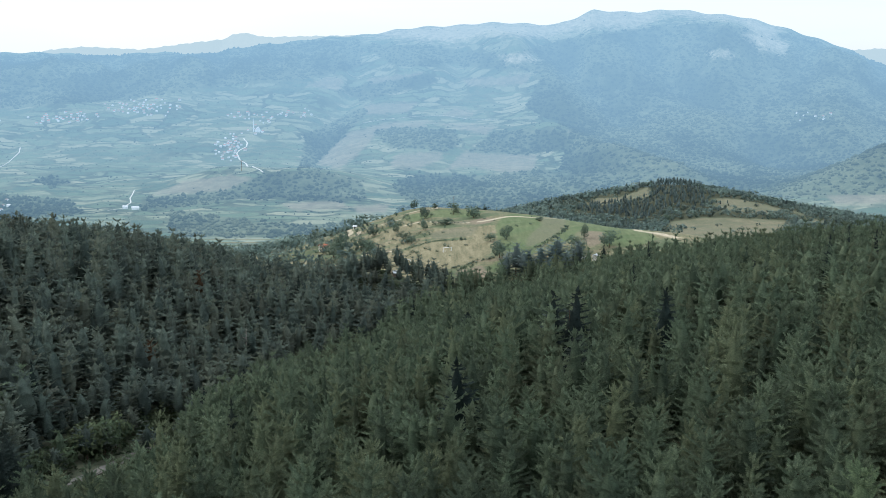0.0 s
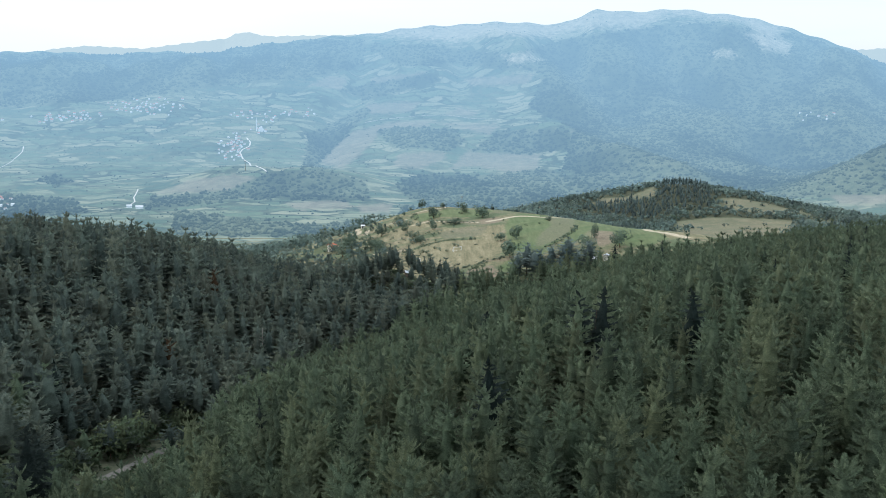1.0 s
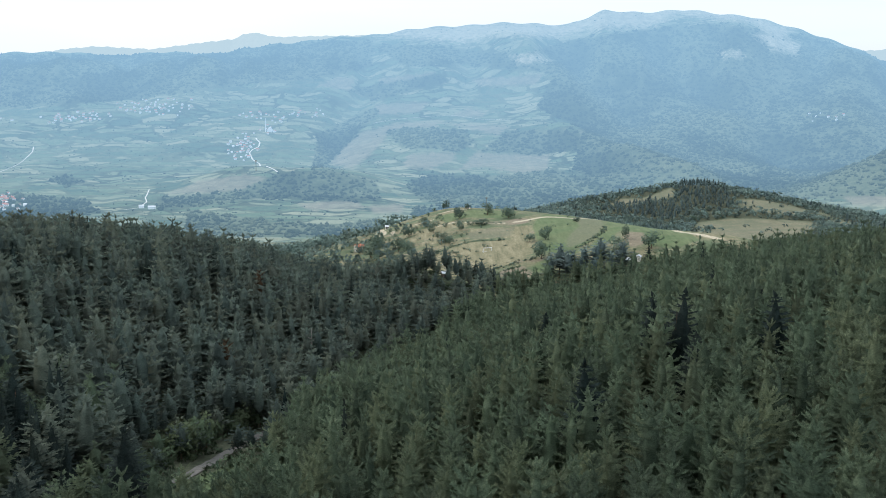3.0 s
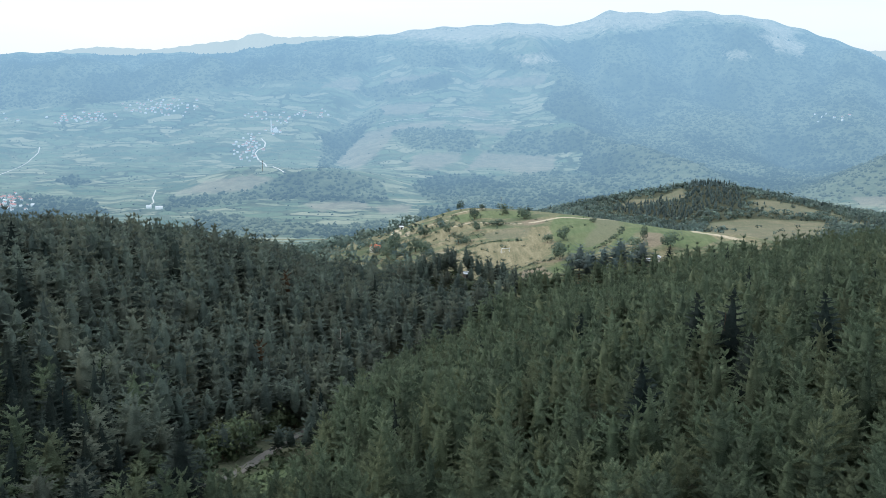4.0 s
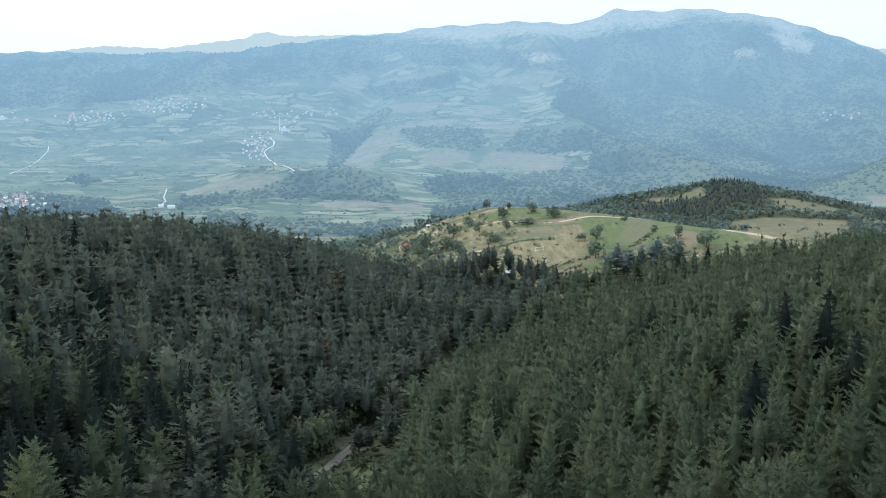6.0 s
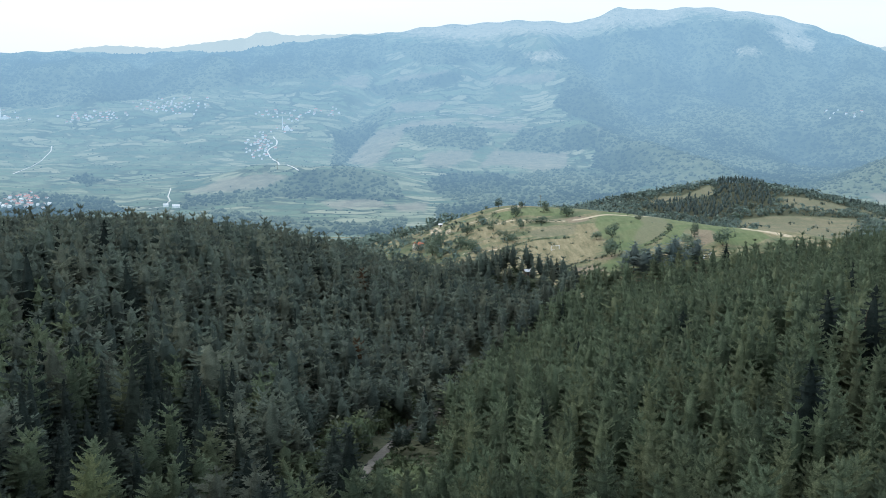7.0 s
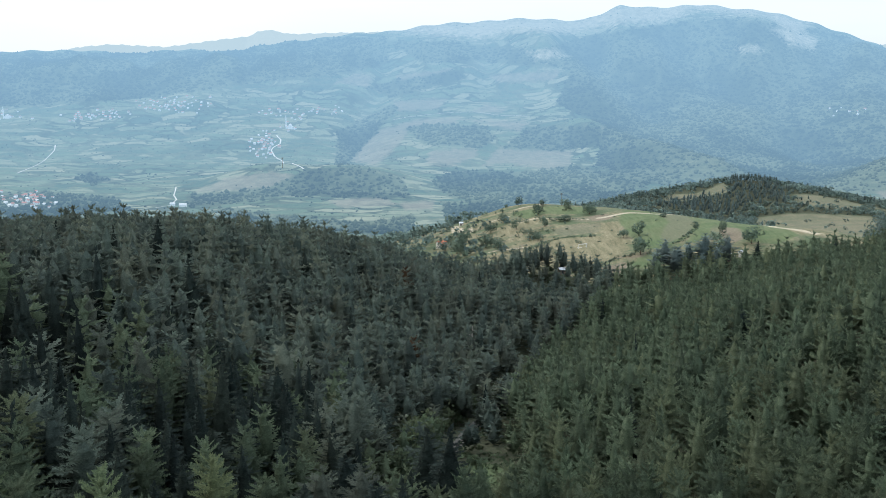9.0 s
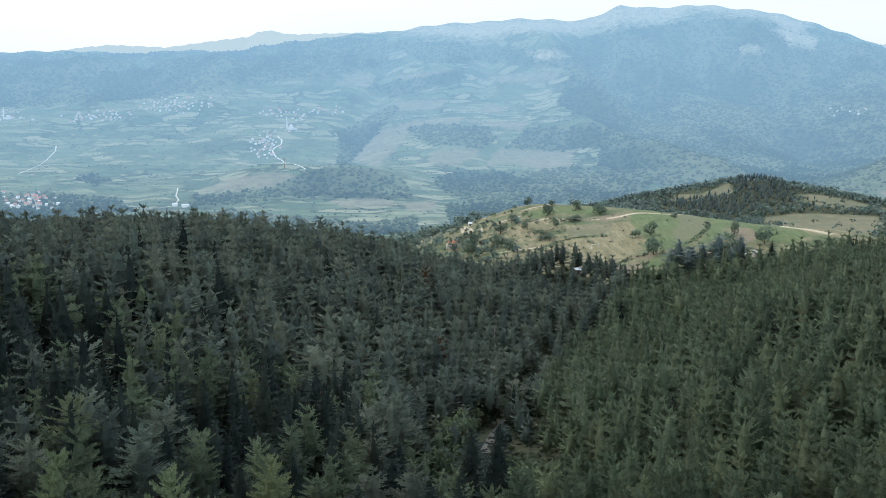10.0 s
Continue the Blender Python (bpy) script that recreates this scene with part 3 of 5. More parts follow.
FAR_TAN = [
    [(690, 296), (700, 272), (780, 270), (786, 280), (740, 300)], [(790, 300), (820, 270), (950, 272), (946, 300), (900, 308), (840, 296)],
    [(560, 290), (600, 240), (680, 218), (760, 214), (750, 226), (670, 232), (640, 268), (600, 300)], [(760, 218), (880, 222), (860, 240), (820, 230)],
    [(780, 205), (810, 190), (840, 200), (830, 208)], [(640, 186), (740, 180), (720, 200), (650, 204)], [(600, 160), (610, 140), (580, 136), (540, 152)],
    [(815, 140), (940, 132), (930, 150), (830, 152)], [(270, 345), (330, 320), (400, 310), (460, 318), (400, 340)], [(625, 364), (690, 362), (680, 378), (632, 378)],
    [(500, 362), (600, 352), (618, 368), (520, 374)], [(650, 140), (750, 128), (745, 142), (660, 152)],
    [(1420, 170), (1480, 158), (1560, 168), (1640, 190), (1560, 200), (1500, 190)], [(1390, 225), (1430, 215), (1500, 222), (1460, 240)], [(1500, 232), (1600, 210), (1640, 228), (1560, 240)],
    [(1460, 345), (1520, 322), (1600, 335), (1580, 360), (1480, 362)], [(1000, 232), (1040, 228), (1060, 240), (1020, 244)], [(1160, 258), (1190, 252), (1200, 262), (1170, 266)]]
FAR_BALD = [[(590, 60), (700, 45), (850, 34), (985, 36), (1050, 10), (1200, 8), (1320, 22), (1390, 50), (1360, 80), (1310, 44), (1180, 30), (1130, 52), (1040, 54), (960, 70), (860, 66), (800, 80), (700, 70)],
            [(1310, 60), (1350, 52), (1400, 78), (1390, 98), (1350, 92)], [(1250, 92), (1290, 88), (1300, 100), (1262, 104)], [(880, 100), (930, 92), (960, 108), (900, 116)]]


def far_cover(x, y):
    px, py = chart(x, y, far_height(x, y))
    best = lambda shapes: np.max([inside(px, py, s) for s in shapes], axis=0)
    return {"wood": best(FAR_WOODS), "tan": best(FAR_TAN), "bald": best(FAR_BALD)}


def far_sheet():
    u = np.linspace(-0.80, 0.74, 380)
    d = np.concatenate([np.linspace(1330, 2400, 90), np.linspace(2410, CREST_AT, 160), np.linspace(CREST_AT + 40, CREST_AT + 240, 5)])
    uu, dd = np.meshgrid(u, d)
    y = dd.ravel()
    x = (uu * dd).ravel()
    w, h = len(u), len(d)
    i = (np.arange(h - 1)[:, None] * w + np.arange(w - 1)[None]).ravel()
    ob = link("backdrop", np.stack([x, y, far_height(x, y)], 1), np.stack([i, i + 1, i + 1 + w, i + w], 1), FAR_LAND, None, far_cover(x, y))
    return tagged(ob, "hazy blue mountainside with woods, small fields and bald summit", "mountain", kind="structure")


far_sheet()


def back_ridge():
    """The ridge that shows behind the nearer wooded one."""
    px = np.arange(-500, 2100, 4.0)
    top = np.interp(px, [-500, 60, 90, 150, 250, 340, 395, 412, 430, 450, 470, 560, 700, 760, 1400, 1500, 1560, 1700, 2100],
                    [130, 96, 88, 83, 88, 76, 70, 62, 58, 62, 66, 64, 62, 90, 110, 90, 86, 92, 130]) + 0.7 * np.sin(px * 0.21) + 0.5 * np.sin(px * 0.47)
    rows, steps = [], 12
    for k in range(steps):
        f = k / (steps - 1)
        d = BACK_AT - 200 * f
        b, s = bearing(px, top + 60 * f)
        rows.append(np.stack([b * d, np.full_like(px, d), VIEW[2] + s * d], 1))
    w = len(px)
    i = (np.arange(steps - 1)[:, None] * w + np.arange(w - 1)[None]).ravel()
    v = np.concatenate(rows)
    n = len(v)
    bald = np.where((v[:, 0] < -500) & (v[:, 0] > -1000), 9.0, -2.0)
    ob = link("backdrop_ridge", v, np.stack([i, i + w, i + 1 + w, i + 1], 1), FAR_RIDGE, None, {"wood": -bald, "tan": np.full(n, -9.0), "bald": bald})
    tagged(ob, "pale blue far ridge behind the wooded mountain", "mountain", kind="structure")


back_ridge()


# ---------------------------------------------------------------- trees
def blades(rng, centre, way, size, count, lie, loose, fan=2.0):
    """count pointed sprays round each centre, fanned about its way on the skin that lie stands on. Returns corners, three to a spray, the tip last."""
    n = len(centre)
    c, w, u = (np.repeat(a, count, 0) for a in (centre, way, lie))
    u = u + rng.normal(0, loose, (n * count, 3))
    u /= np.linalg.norm(u, axis=1, keepdims=True) + 1e-9
    w = w - u * (w * u).sum(1, keepdims=True)
    w = w / (np.linalg.norm(w, axis=1, keepdims=True) + 1e-9)
    side = np.cross(u, w)
    side /= np.linalg.norm(side, axis=1, keepdims=True) + 1e-9
    a = rng.uniform(-fan, fan, (n * count, 1))
    w, side = w * np.cos(a) + side * np.sin(a), side * np.cos(a) - w * np.sin(a)
    s = np.repeat(size, count)[:, None] * rng.uniform(0.65, 1.3, (n * count, 1))
    root = c - w * s * 0.35 + rng.normal(0, 0.13, (n * count, 3)) * s
    return np.stack([root + side * s * 0.25, root - side * s * 0.25, root + w * s * 1.0], 1).reshape(-1, 3)


def trunk_mesh(rng, tall, thick, top=0.80, sides=6, rings=5):
    v, f = [], []
    bend = rng.normal(0, 0.012 * tall, 2)
    for k in range(rings):
        t = k / (rings - 1)
        r = thick * (1 - 0.85 * t) * (1.25 if k == 0 else 1)
        for j in range(sides):
            a = math.tau * j / sides
            v.append((r * math.cos(a) + bend[0] * t * t, r * math.sin(a) + bend[1] * t * t, tall * top * t - (0.6 if k == 0 else 0)))
    for k in range(rings - 1):
        for j in range(sides):
            a, b = k * sides + j, k * sides + (j + 1) % sides
            f += [(a, b, b + sides), (a, b + sides, a + sides)]
    return np.array(v), np.array(f)


def crown_reach(kind, t):
    """Breadth of a crown from its lowest boughs (t = 0) to the top (t = 1), as a share of the widest."""
    if kind == "pine":
        return max(0.0, 1 - t ** 2.2) ** 0.59 * (0.80 + 0.20 * min(1, t * 3.5))
    return (1 - t) ** 0.78


def conifer(seed, tall, wide, low, whorls, arms, twigs, tufts, kind, ring=7):
    """A conifer's crown: whorls of boughs round a ragged inner body. Each bough is a frond of pointed needle twigs, to its left and
    right in turn, with upright tufts along its outer half. kind: pine, whose boughs sweep up, or spruce, whose boughs hang."""
    rng = np.random.RandomState(seed)
    pine = kind == "pine"
    v, norm, tip = [], [], []
    lean = rng.normal(0, 0.018, 2)
    lop = rng.uniform(0, math.tau)
    step = tall * (0.97 - low) / whorls
    for k in range(whorls):
        t = min(max((k + 0.2 + rng.uniform(-0.13, 0.13)) / (whorls - 0.4), 0), 0.95)
        z = tall * (low + (0.97 - low) * t)
        r = wide * (crown_reach(kind, t) + 0.06) * (rng.uniform(0.84, 1.12) if pine else rng.uniform(0.92, 1.06))
        n = max(4, round(arms * (0.6 + 0.4 * (1 - t))))
        turn = rng.uniform(0, math.tau)
        for j in range(n):
            a = turn + math.tau * j / n + rng.normal(0, 0.2)
            reach = r * rng.uniform(0.80, 1.12) * (1 + 0.12 * math.cos(a - lop))
            slope = (-0.24 + 0.72 * t ** 1.7 if pine else -0.55 + 0.75 * t) + rng.normal(0, 0.07) + (4.0 * max(0.0, t - 0.82) if pine else 0.0)
            curl = 0.17 if pine else 0.16
            out, side = np.array([math.cos(a), math.sin(a), 0]), np.array([-math.sin(a), math.cos(a), 0])
            foot = np.array([lean[0] * z, lean[1] * z, z])
            spine = lambda f: foot + out * reach * f + np.array([0, 0, reach * (slope * f + curl * f * f)])
            tone = rng.normal(0, 0.12)
            for q in range(twigs):
                f = 0.20 + 0.72 * (q + 0.5 + rng.uniform(-0.3, 0.3)) / twigs
                s = 1 if q % 2 else -1
                if q == twigs - 1:
                    s = rng.uniform(-0.3, 0.3)
                w = reach * (0.40 - 0.27 * f) * rng.uniform(0.8, 1.15)
                gap = 0.95 / twigs
                end = spine(min(1.04, f + 0.15)) + side * s * w + np.array([0, 0, (rng.uniform(-0.22, 0.16) if pine else rng.uniform(-0.45, 0.0)) * w])
                v += [spine(f - gap) + (0, 0, -0.10 * step), spine(f + gap) + (0, 0, 0.10 * step), end]
                up = -0.70 + 1.75 * t + 0.9 * (f - 0.5) + tone
                for e in (-0.15, 0.0, 0.25):
                    norm.append(out * 0.62 + side * s * 0.30 + np.array([0, 0, up + e]) + rng.normal(0, 0.1, 3))
                tip += [0.15, 0.25, 1.0]
            for q in range(tufts):
                f = rng.uniform(0.45, 1.0)
                c = spine(f) + side * rng.uniform(-0.8, 0.8) * reach * (0.44 - 0.30 * f)
                h = min(step, 1.25) * rng.uniform(0.26, 0.50) * (1 - 0.3 * t)
                b = a + rng.normal(0, 0.9)
                flat = np.array([-math.sin(b), math.cos(b), 0]) * h * rng.uniform(0.26, 0.46)
                v += [c - flat - (0, 0, 0.12), c + flat - (0, 0, 0.12), c + out * h * rng.uniform(0.1, 0.7) + side * rng.normal(0, 0.25) * h + np.array([0, 0, h if pine else -0.45 * h])]
                for e in (0.0, 0.0, 0.3):
                    norm.append(out * 0.6 + np.array([0, 0, -0.45 + 1.70 * t + 0.5 * (f - 0.6) + tone + e]) + rng.normal(0, 0.12, 3))
                tip += [0.3, 0.3, 1.0]
    for k in range(5):
        b, h = rng.uniform(0, math.tau), rng.uniform(0.6, 1.0)
        c = np.array([lean[0] * tall, lean[1] * tall, tall * 0.955 - 0.12 * k])
        d = np.array([math.cos(b), math.sin(b), 0])
        v += [c - d * h * 0.28, c + d * h * 0.28, c + np.array([rng.normal(0, 0.15), rng.normal(0, 0.15), h])]
        norm += [np.array([0, -0.3, 0.9])] * 3
        tip += [0.3, 0.3, 1.0]
    f = np.arange(len(v)).reshape(-1, 3)
    # needles and twigs further in: a body drawn in between the whorls
    levels = max(5, whorls)
    core, cn = [], []
    for k in range(levels):
        t = k / (levels - 1)
        for j in range(ring):
            a = math.tau * (j + rng.uniform(-0.35, 0.35)) / ring
            rr = wide * (crown_reach(kind, t) * (rng.uniform(0.22, 0.50) if pine else rng.uniform(0.38, 0.64)) + 0.01) * (1 if k else 0.5)
            core.append((rr * math.cos(a) + lean[0] * tall * t, rr * math.sin(a) + lean[1] * tall * t, tall * (low + (0.92 - low) * t) + rng.normal(0, 0.2)))
            cn.append((0.9 * math.cos(a), 0.9 * math.sin(a), 0.6 * t - 0.25 + rng.normal(0, 0.2)))
    cf = []
    for k in range(levels - 1):
        for j in range(ring):
            a, b = k * ring + j, k * ring + (j + 1) % ring
            cf += [(a, b, b + ring), (a, b + ring, a + ring)]
    norm = np.concatenate([np.array(norm), np.array(cn)])
    return (np.concatenate([np.array(v), core]), np.concatenate([f, np.array(cf) + len(v)]), norm / np.linalg.norm(norm, axis=1, keepdims=True),
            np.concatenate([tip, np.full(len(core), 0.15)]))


def broadleaf(seed, tall, wide, lobes, per, low=0.25):
    """A round, uneven crown of leaf sprays gathered in lobes."""
    rng = np.random.RandomState(seed)
    cs, ws, ss, ns = [], [], [], []
    for _ in range(lobes):
        a, e = rng.uniform(0, math.tau), rng.uniform(-0.5, 1.0)
        off = np.array([math.cos(a) * wide * 0.5 * rng.uniform(0.3, 1), math.sin(a) * wide * 0.5 * rng.uniform(0.3, 1), tall * (low + (1 - low) * (0.45 + 0.33 * e))])
        rad = np.array([wide * 0.46, wide * 0.46, tall * (1 - low) * 0.36]) * rng.uniform(0.7, 1.05)
        d = rng.normal(0, 1, (per, 3))
        d /= np.linalg.norm(d, axis=1, keepdims=True)
        cs.append(off + d * rad * rng.uniform(0.75, 1.05, (per, 1)))
        ws.append(d + (0, 0, 0.35) + rng.normal(0, 0.5, (per, 3)))
        ns.append(d + (0, 0, 0.25))
        ss.append(np.full(per, wide * 0.8 / math.sqrt(per)))
    c = np.concatenate(cs)
    v = blades(rng, c, np.concatenate(ws), np.concatenate(ss), 3, np.concatenate(ns), 0.4, 3.1)
    norm = np.array([0, 0, 0.3]) + np.repeat(np.concatenate(ns) * 0.6 + (c - (0, 0, tall * 0.5)) / (wide * 0.5, wide * 0.5, tall * 0.5) * 0.6, 9, 0)
    return v, np.arange(len(v)).reshape(-1, 3), norm / np.linalg.norm(norm, axis=1, keepdims=True), np.tile([0.2, 0.2, 0.9], len(v) // 3)


def standing_tree(name, crown, trunk, leaf, label, category, group):
    """One tree as a thing with its trunk and crown."""
    root = new(name)
    tagged(root, label, category, group)
    link("trunk", *trunk, BARK, root)
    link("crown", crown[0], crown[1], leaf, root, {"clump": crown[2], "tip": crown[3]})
    return root


def mass(name, shapes, spots_xyz, scale, turn, which, tone, material, label, category):
    """Many trees in one mesh: the shapes set down at the spots."""
    vs, fs, ts, ns, es, base = [], [], [], [], [], 0
    for k, (v, f, norm, tip) in enumerate(shapes):
        pick = np.nonzero(which == k)[0]
        if not len(pick):
            continue
        c, s, q = np.cos(turn[pick])[:, None], np.sin(turn[pick])[:, None], scale[pick]
        if q.ndim == 1:
            q = np.stack([q, q], 1)
        x, y, z = v[:, 0][None], v[:, 1][None], v[:, 2][None]
        p = np.stack([(x * c - y * s) * q[:, :1], (x * s + y * c) * q[:, :1], z * q[:, 1:] + 0 * c], 2) + spots_xyz[pick][:, None, :]
        vs.append(p.reshape(-1, 3))
        nx, ny, nz = norm[:, 0][None], norm[:, 1][None], norm[:, 2][None]
        ns.append(np.stack([nx * c - ny * s, nx * s + ny * c, nz + 0 * c], 2).reshape(-1, 3))
        fs.append((f[None] + (np.arange(len(pick)) * len(v))[:, None, None] + base).reshape(-1, 3))
        ts.append(np.repeat(tone[pick], len(v)))
        es.append(np.tile(tip, len(pick)))
        base += len(pick) * len(v)
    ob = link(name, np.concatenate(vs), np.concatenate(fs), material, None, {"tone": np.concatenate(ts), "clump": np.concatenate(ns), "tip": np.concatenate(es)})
    return tagged(ob, label, category, kind="stuff")


def scatter(x0, x1, y0, y1, gap, seed):
    rng = np.random.RandomState(seed)
    x, y = np.meshgrid(np.arange(x0, x1, gap), np.arange(y0, y1, gap * 0.87))
    x = x + (np.arange(y.shape[0]) % 2)[:, None] * gap * 0.5
    x, y = x.ravel(), y.ravel()
    return x + rng.uniform(-0.36, 0.36, len(x)) * gap, y + rng.uniform(-0.36, 0.36, len(x)) * gap, rng


# templates: full, middling and plain, for near and far
PINES = [[conifer(11 + k, 18, 3.15 + 0.3 * (k % 3), 0.28 + 0.05 * (k % 2), 11, 8, 12, 7, "pine") for k in range(6)],
         [conifer(31 + k, 18, 3.15 + 0.3 * (k % 3), 0.30, 9, 7, 7, 4, "pine") for k in range(6)],
         [conifer(51 + k, 18, 3.15 + 0.3 * (k % 3), 0.36, 6, 6, 5, 1, "pine", 5) for k in range(6)],
         [conifer(61 + k, 18, 3.15 + 0.3 * (k % 3), 0.36, 4, 5, 3, 0, "pine", 5) for k in range(6)]]
SPRUCES = [[conifer(71 + k, 19, 3.7, 0.06, 17, 9, 8, 3, "spruce") for k in range(3)],
           [conifer(81 + k, 19, 3.7, 0.08, 14, 7, 6, 2, "spruce") for k in range(3)],
           [conifer(91 + k, 19, 3.7, 0.10, 10, 6, 4, 1, "spruce", 5) for k in range(3)],
           [conifer(95 + k, 19, 2.9, 0.10, 5, 5, 3, 0, "spruce", 5) for k in range(3)]]

# single dark spruces that stand out of the pines: x, y, top
LONE_SPRUCES = [(40.3, 168, 65.4), (23.5, 172, 65.3), (21, 151, 62.4), (2.8, 142, 60.4), (6.4, 239.6, 45.5), (22.5, 186, 61.6),
                (-130, 225, 61), (-117, 184, 53), (-117, 190, 50), (-100, 170, 50), (-104, 137, 50), (-88, 120, 47), (-78, 122, 48), (-84, 140, 44), (-150, 262, 66), (-68.5, 138, 50.5), (-71.5, 149, 46), (76, 446, 31)]
GROVE = [(-46, 441), (-42, 447), (-38, 442), (-34, 448), (-50, 446), (-40, 452), (36, 462), (42, 458), (48, 464), (54, 460), (60, 456), (66, 461), (40, 453), (52, 452), (58, 466), (31, 455)]
ROAD_PINES = [(-61, 225), (-58, 222), (-64, 229), (-60, 231), (-66, 233)]
# paler, yellower young pines: x, y, top
PALE_PINES = [(-118, 97, 62.5), (39, 84, 66), (-104, 93, 61.5), (-97, 112, 56)]
RUST_TREES = [(-84, 322), (-78, 246)]


def screened(x, y, top):
    """Trees that stand wholly behind nearer crowns all along the way; they are built more plainly."""
    hidden = np.ones(len(x), bool)
    for ex in (-75.0, -37.0, 0.0):
        over = np.full(len(x), -99.0)
        for f in np.linspace(0.12, 0.97, 34):
            px, py = ex + (x - ex) * f, y * f
            roof = height(px, py) + np.where(forest(px, py) > 1, 14.0, 0.0)
            over = np.maximum(over, roof - (100 + (top - 100) * f))
        hidden &= over > 3.0
    return hidden


def plant_forest():
    x, y, rng = scatter(-420, 330, -60, 640, 5.6, 21)
    keep = (forest(x, y) > 1.5 + 2.0 * waves(x, y, 30, 4)) & (x > -112 - 0.53 * np.maximum(y, 60)) & (x < 38 + 0.53 * np.maximum(y, 60))
    for sx, sy, _ in LONE_SPRUCES:
        keep &= (np.hypot(x - sx, y - sy) > 3.6) & (np.hypot(x - sx + 1, y - sy + 5.5) > 3.2)
    for sx, sy in RUST_TREES + [p[:2] for p in PALE_PINES]:
        keep &= np.hypot(x - sx, y - sy) > 3.0
    keep &= rng.uniform(0, 1, len(x)) > 0.05
    x, y = x[keep], y[keep]
    z = height(x, y)
    n = len(x)
    tall = rng.normal(0.95, 0.10, n) + 0.07 * waves(x, y, 45, 6)
    tall = tall * (1 - 0.42 * np.exp(-((x - HUT_AT[0]) / 20) ** 2 - ((y - HUT_AT[1] + 8) / 26) ** 2))
    # low young growth along the valley bottom
    valley = np.exp(-(along(x, y, ROAD_LINE) / 16) ** 2)
    low = smooth(-88, -80, x) * smooth(-48, -56, x) * smooth(132, 150, y) * smooth(222, 205, y)
    tall = np.clip(tall * (1 - 0.25 * valley) * (1 - 0.45 * low), 0.3, 1.25)
    wide = np.clip((0.3 + 0.7 * tall) * rng.uniform(0.80, 1.18, n), 0.5, 1.3)
    # pines left of the valley line take the colour with haze painted in
    hazed = np.interp(y, [60, 140, 208, 270, 320, 430], [-92, -76, -56, -46, -30, 12]) > x
    near_left = smooth(-55, -80, x) * smooth(215, 165, y)
    hazed &= rng.uniform(0, 1, n) > near_left * 0.7
    wide = wide * np.where(hazed, 1.14, 0.94) + 0.25 * near_left
    scale = np.stack([wide, tall], 1)
    turn, tone = rng.uniform(0, math.tau, n), np.clip(0.5 + 0.28 * rng.normal(0, 1, n), 0.02, 0.97)
    spruce = rng.uniform(0, 1, n) < 0.012 + 0.66 * smooth(-58, -92, x) * smooth(215, 145, y)
    # nearest distance to the line along which the eye passes
    near = np.hypot(x - np.clip(x, -75, 0), y)
    xyz = np.stack([x, y, z - 0.3], 1)
    in_view = (y > 70) & (x > -90 - 0.47 * y) & (x < 15 + 0.47 * y)
    order = np.argsort(np.where(in_view, near, 1e6))
    single = np.zeros(n, bool)
    single[[i for i in order if not spruce[i]][:290]] = True
    firs = [i for i in order if spruce[i]][:60]
    single[firs] = True
    which = rng.randint(0, 6, n)
    used = {}

    def put(kind, k, sx, sy, sz, w, t, a):
        """Sets down one tree of the kind; the first of each shape is built, the others are its copies."""
        m = pose(sx, sy, sz, 0, 0, math.degrees(a)) @ Matrix.Diagonal((w, w, t, 1))
        if (kind, k) in used:
            ob = copy_thing(used[kind, k], pose(0, 0, 0))
        elif kind == "spruce":
            ob = standing_tree("spruce_tree", SPRUCES[0][k], trunk_mesh(np.random.RandomState(9 + k), 19, 0.22), SPRUCE, "", "", "")
        else:
            ob = standing_tree("pine_tree", PINES[0][k], trunk_mesh(np.random.RandomState(k), 18, 0.22), HAZED_PINE if kind == "hazed_pine" else PINE, "", "", "")
        used.setdefault((kind, k), ob)
        ob.matrix_basis = m
        return ob

    for i in np.nonzero(single)[0]:
        if spruce[i]:
            ob = put("spruce", i % 3, *xyz[i], wide[i] * 1.15, tall[i] * 1.04, turn[i])
            tagged(ob, "dark green spruce tree with drooping layered branches in the forest", "spruce tree", "forest spruces")
        else:
            ob = put("hazed_pine" if hazed[i] else "pine", which[i], *xyz[i], wide[i], tall[i], turn[i])
            size = "tall" if tall[i] > 1.08 else "small young" if tall[i] < 0.8 else "full-grown"
            tagged(ob, size + (" dull grey-green" if hazed[i] else " mid-green") + " pine tree in the dense forest", "pine tree", "forest pines")
    for sx, sy, top in LONE_SPRUCES:
        g = float(height(sx, sy))
        t = min(1.4, max(0.7, (top + 1.0 - g) / 19))
        ob = put("spruce", int(sx) % 3, sx, sy, g - 0.3, 1.8, t, sx)
        tagged(ob, "nearly black spruce tree standing out among lighter pines", "spruce tree", "lone spruces")
    for sx, sy in RUST_TREES:
        t = standing_tree("dry_pine_tree", PINES[1][1], trunk_mesh(np.random.RandomState(4), 16, 0.2), RUST, "reddish-brown dying pine tree among green pines", "pine tree", "dying pines")
        t.matrix_basis = pose(sx, sy, float(height(sx, sy)) - 0.3) @ Matrix.Diagonal((0.95, 0.95, 1.0, 1))
    for k, (sx, sy, top) in enumerate(PALE_PINES):
        g = float(height(sx, sy))
        t = standing_tree("pine_tree", PINES[0][k], trunk_mesh(np.random.RandomState(k), 18, 0.22), PALE_PINE, "pale yellow-green young pine tree with a broad crown", "pine tree", "pale pines")
        t.matrix_basis = pose(sx, sy, g - 0.3, 0, 0, k * 77) @ Matrix.Diagonal((1.15, 1.15, (top + 0.6 - g) / 18, 1))
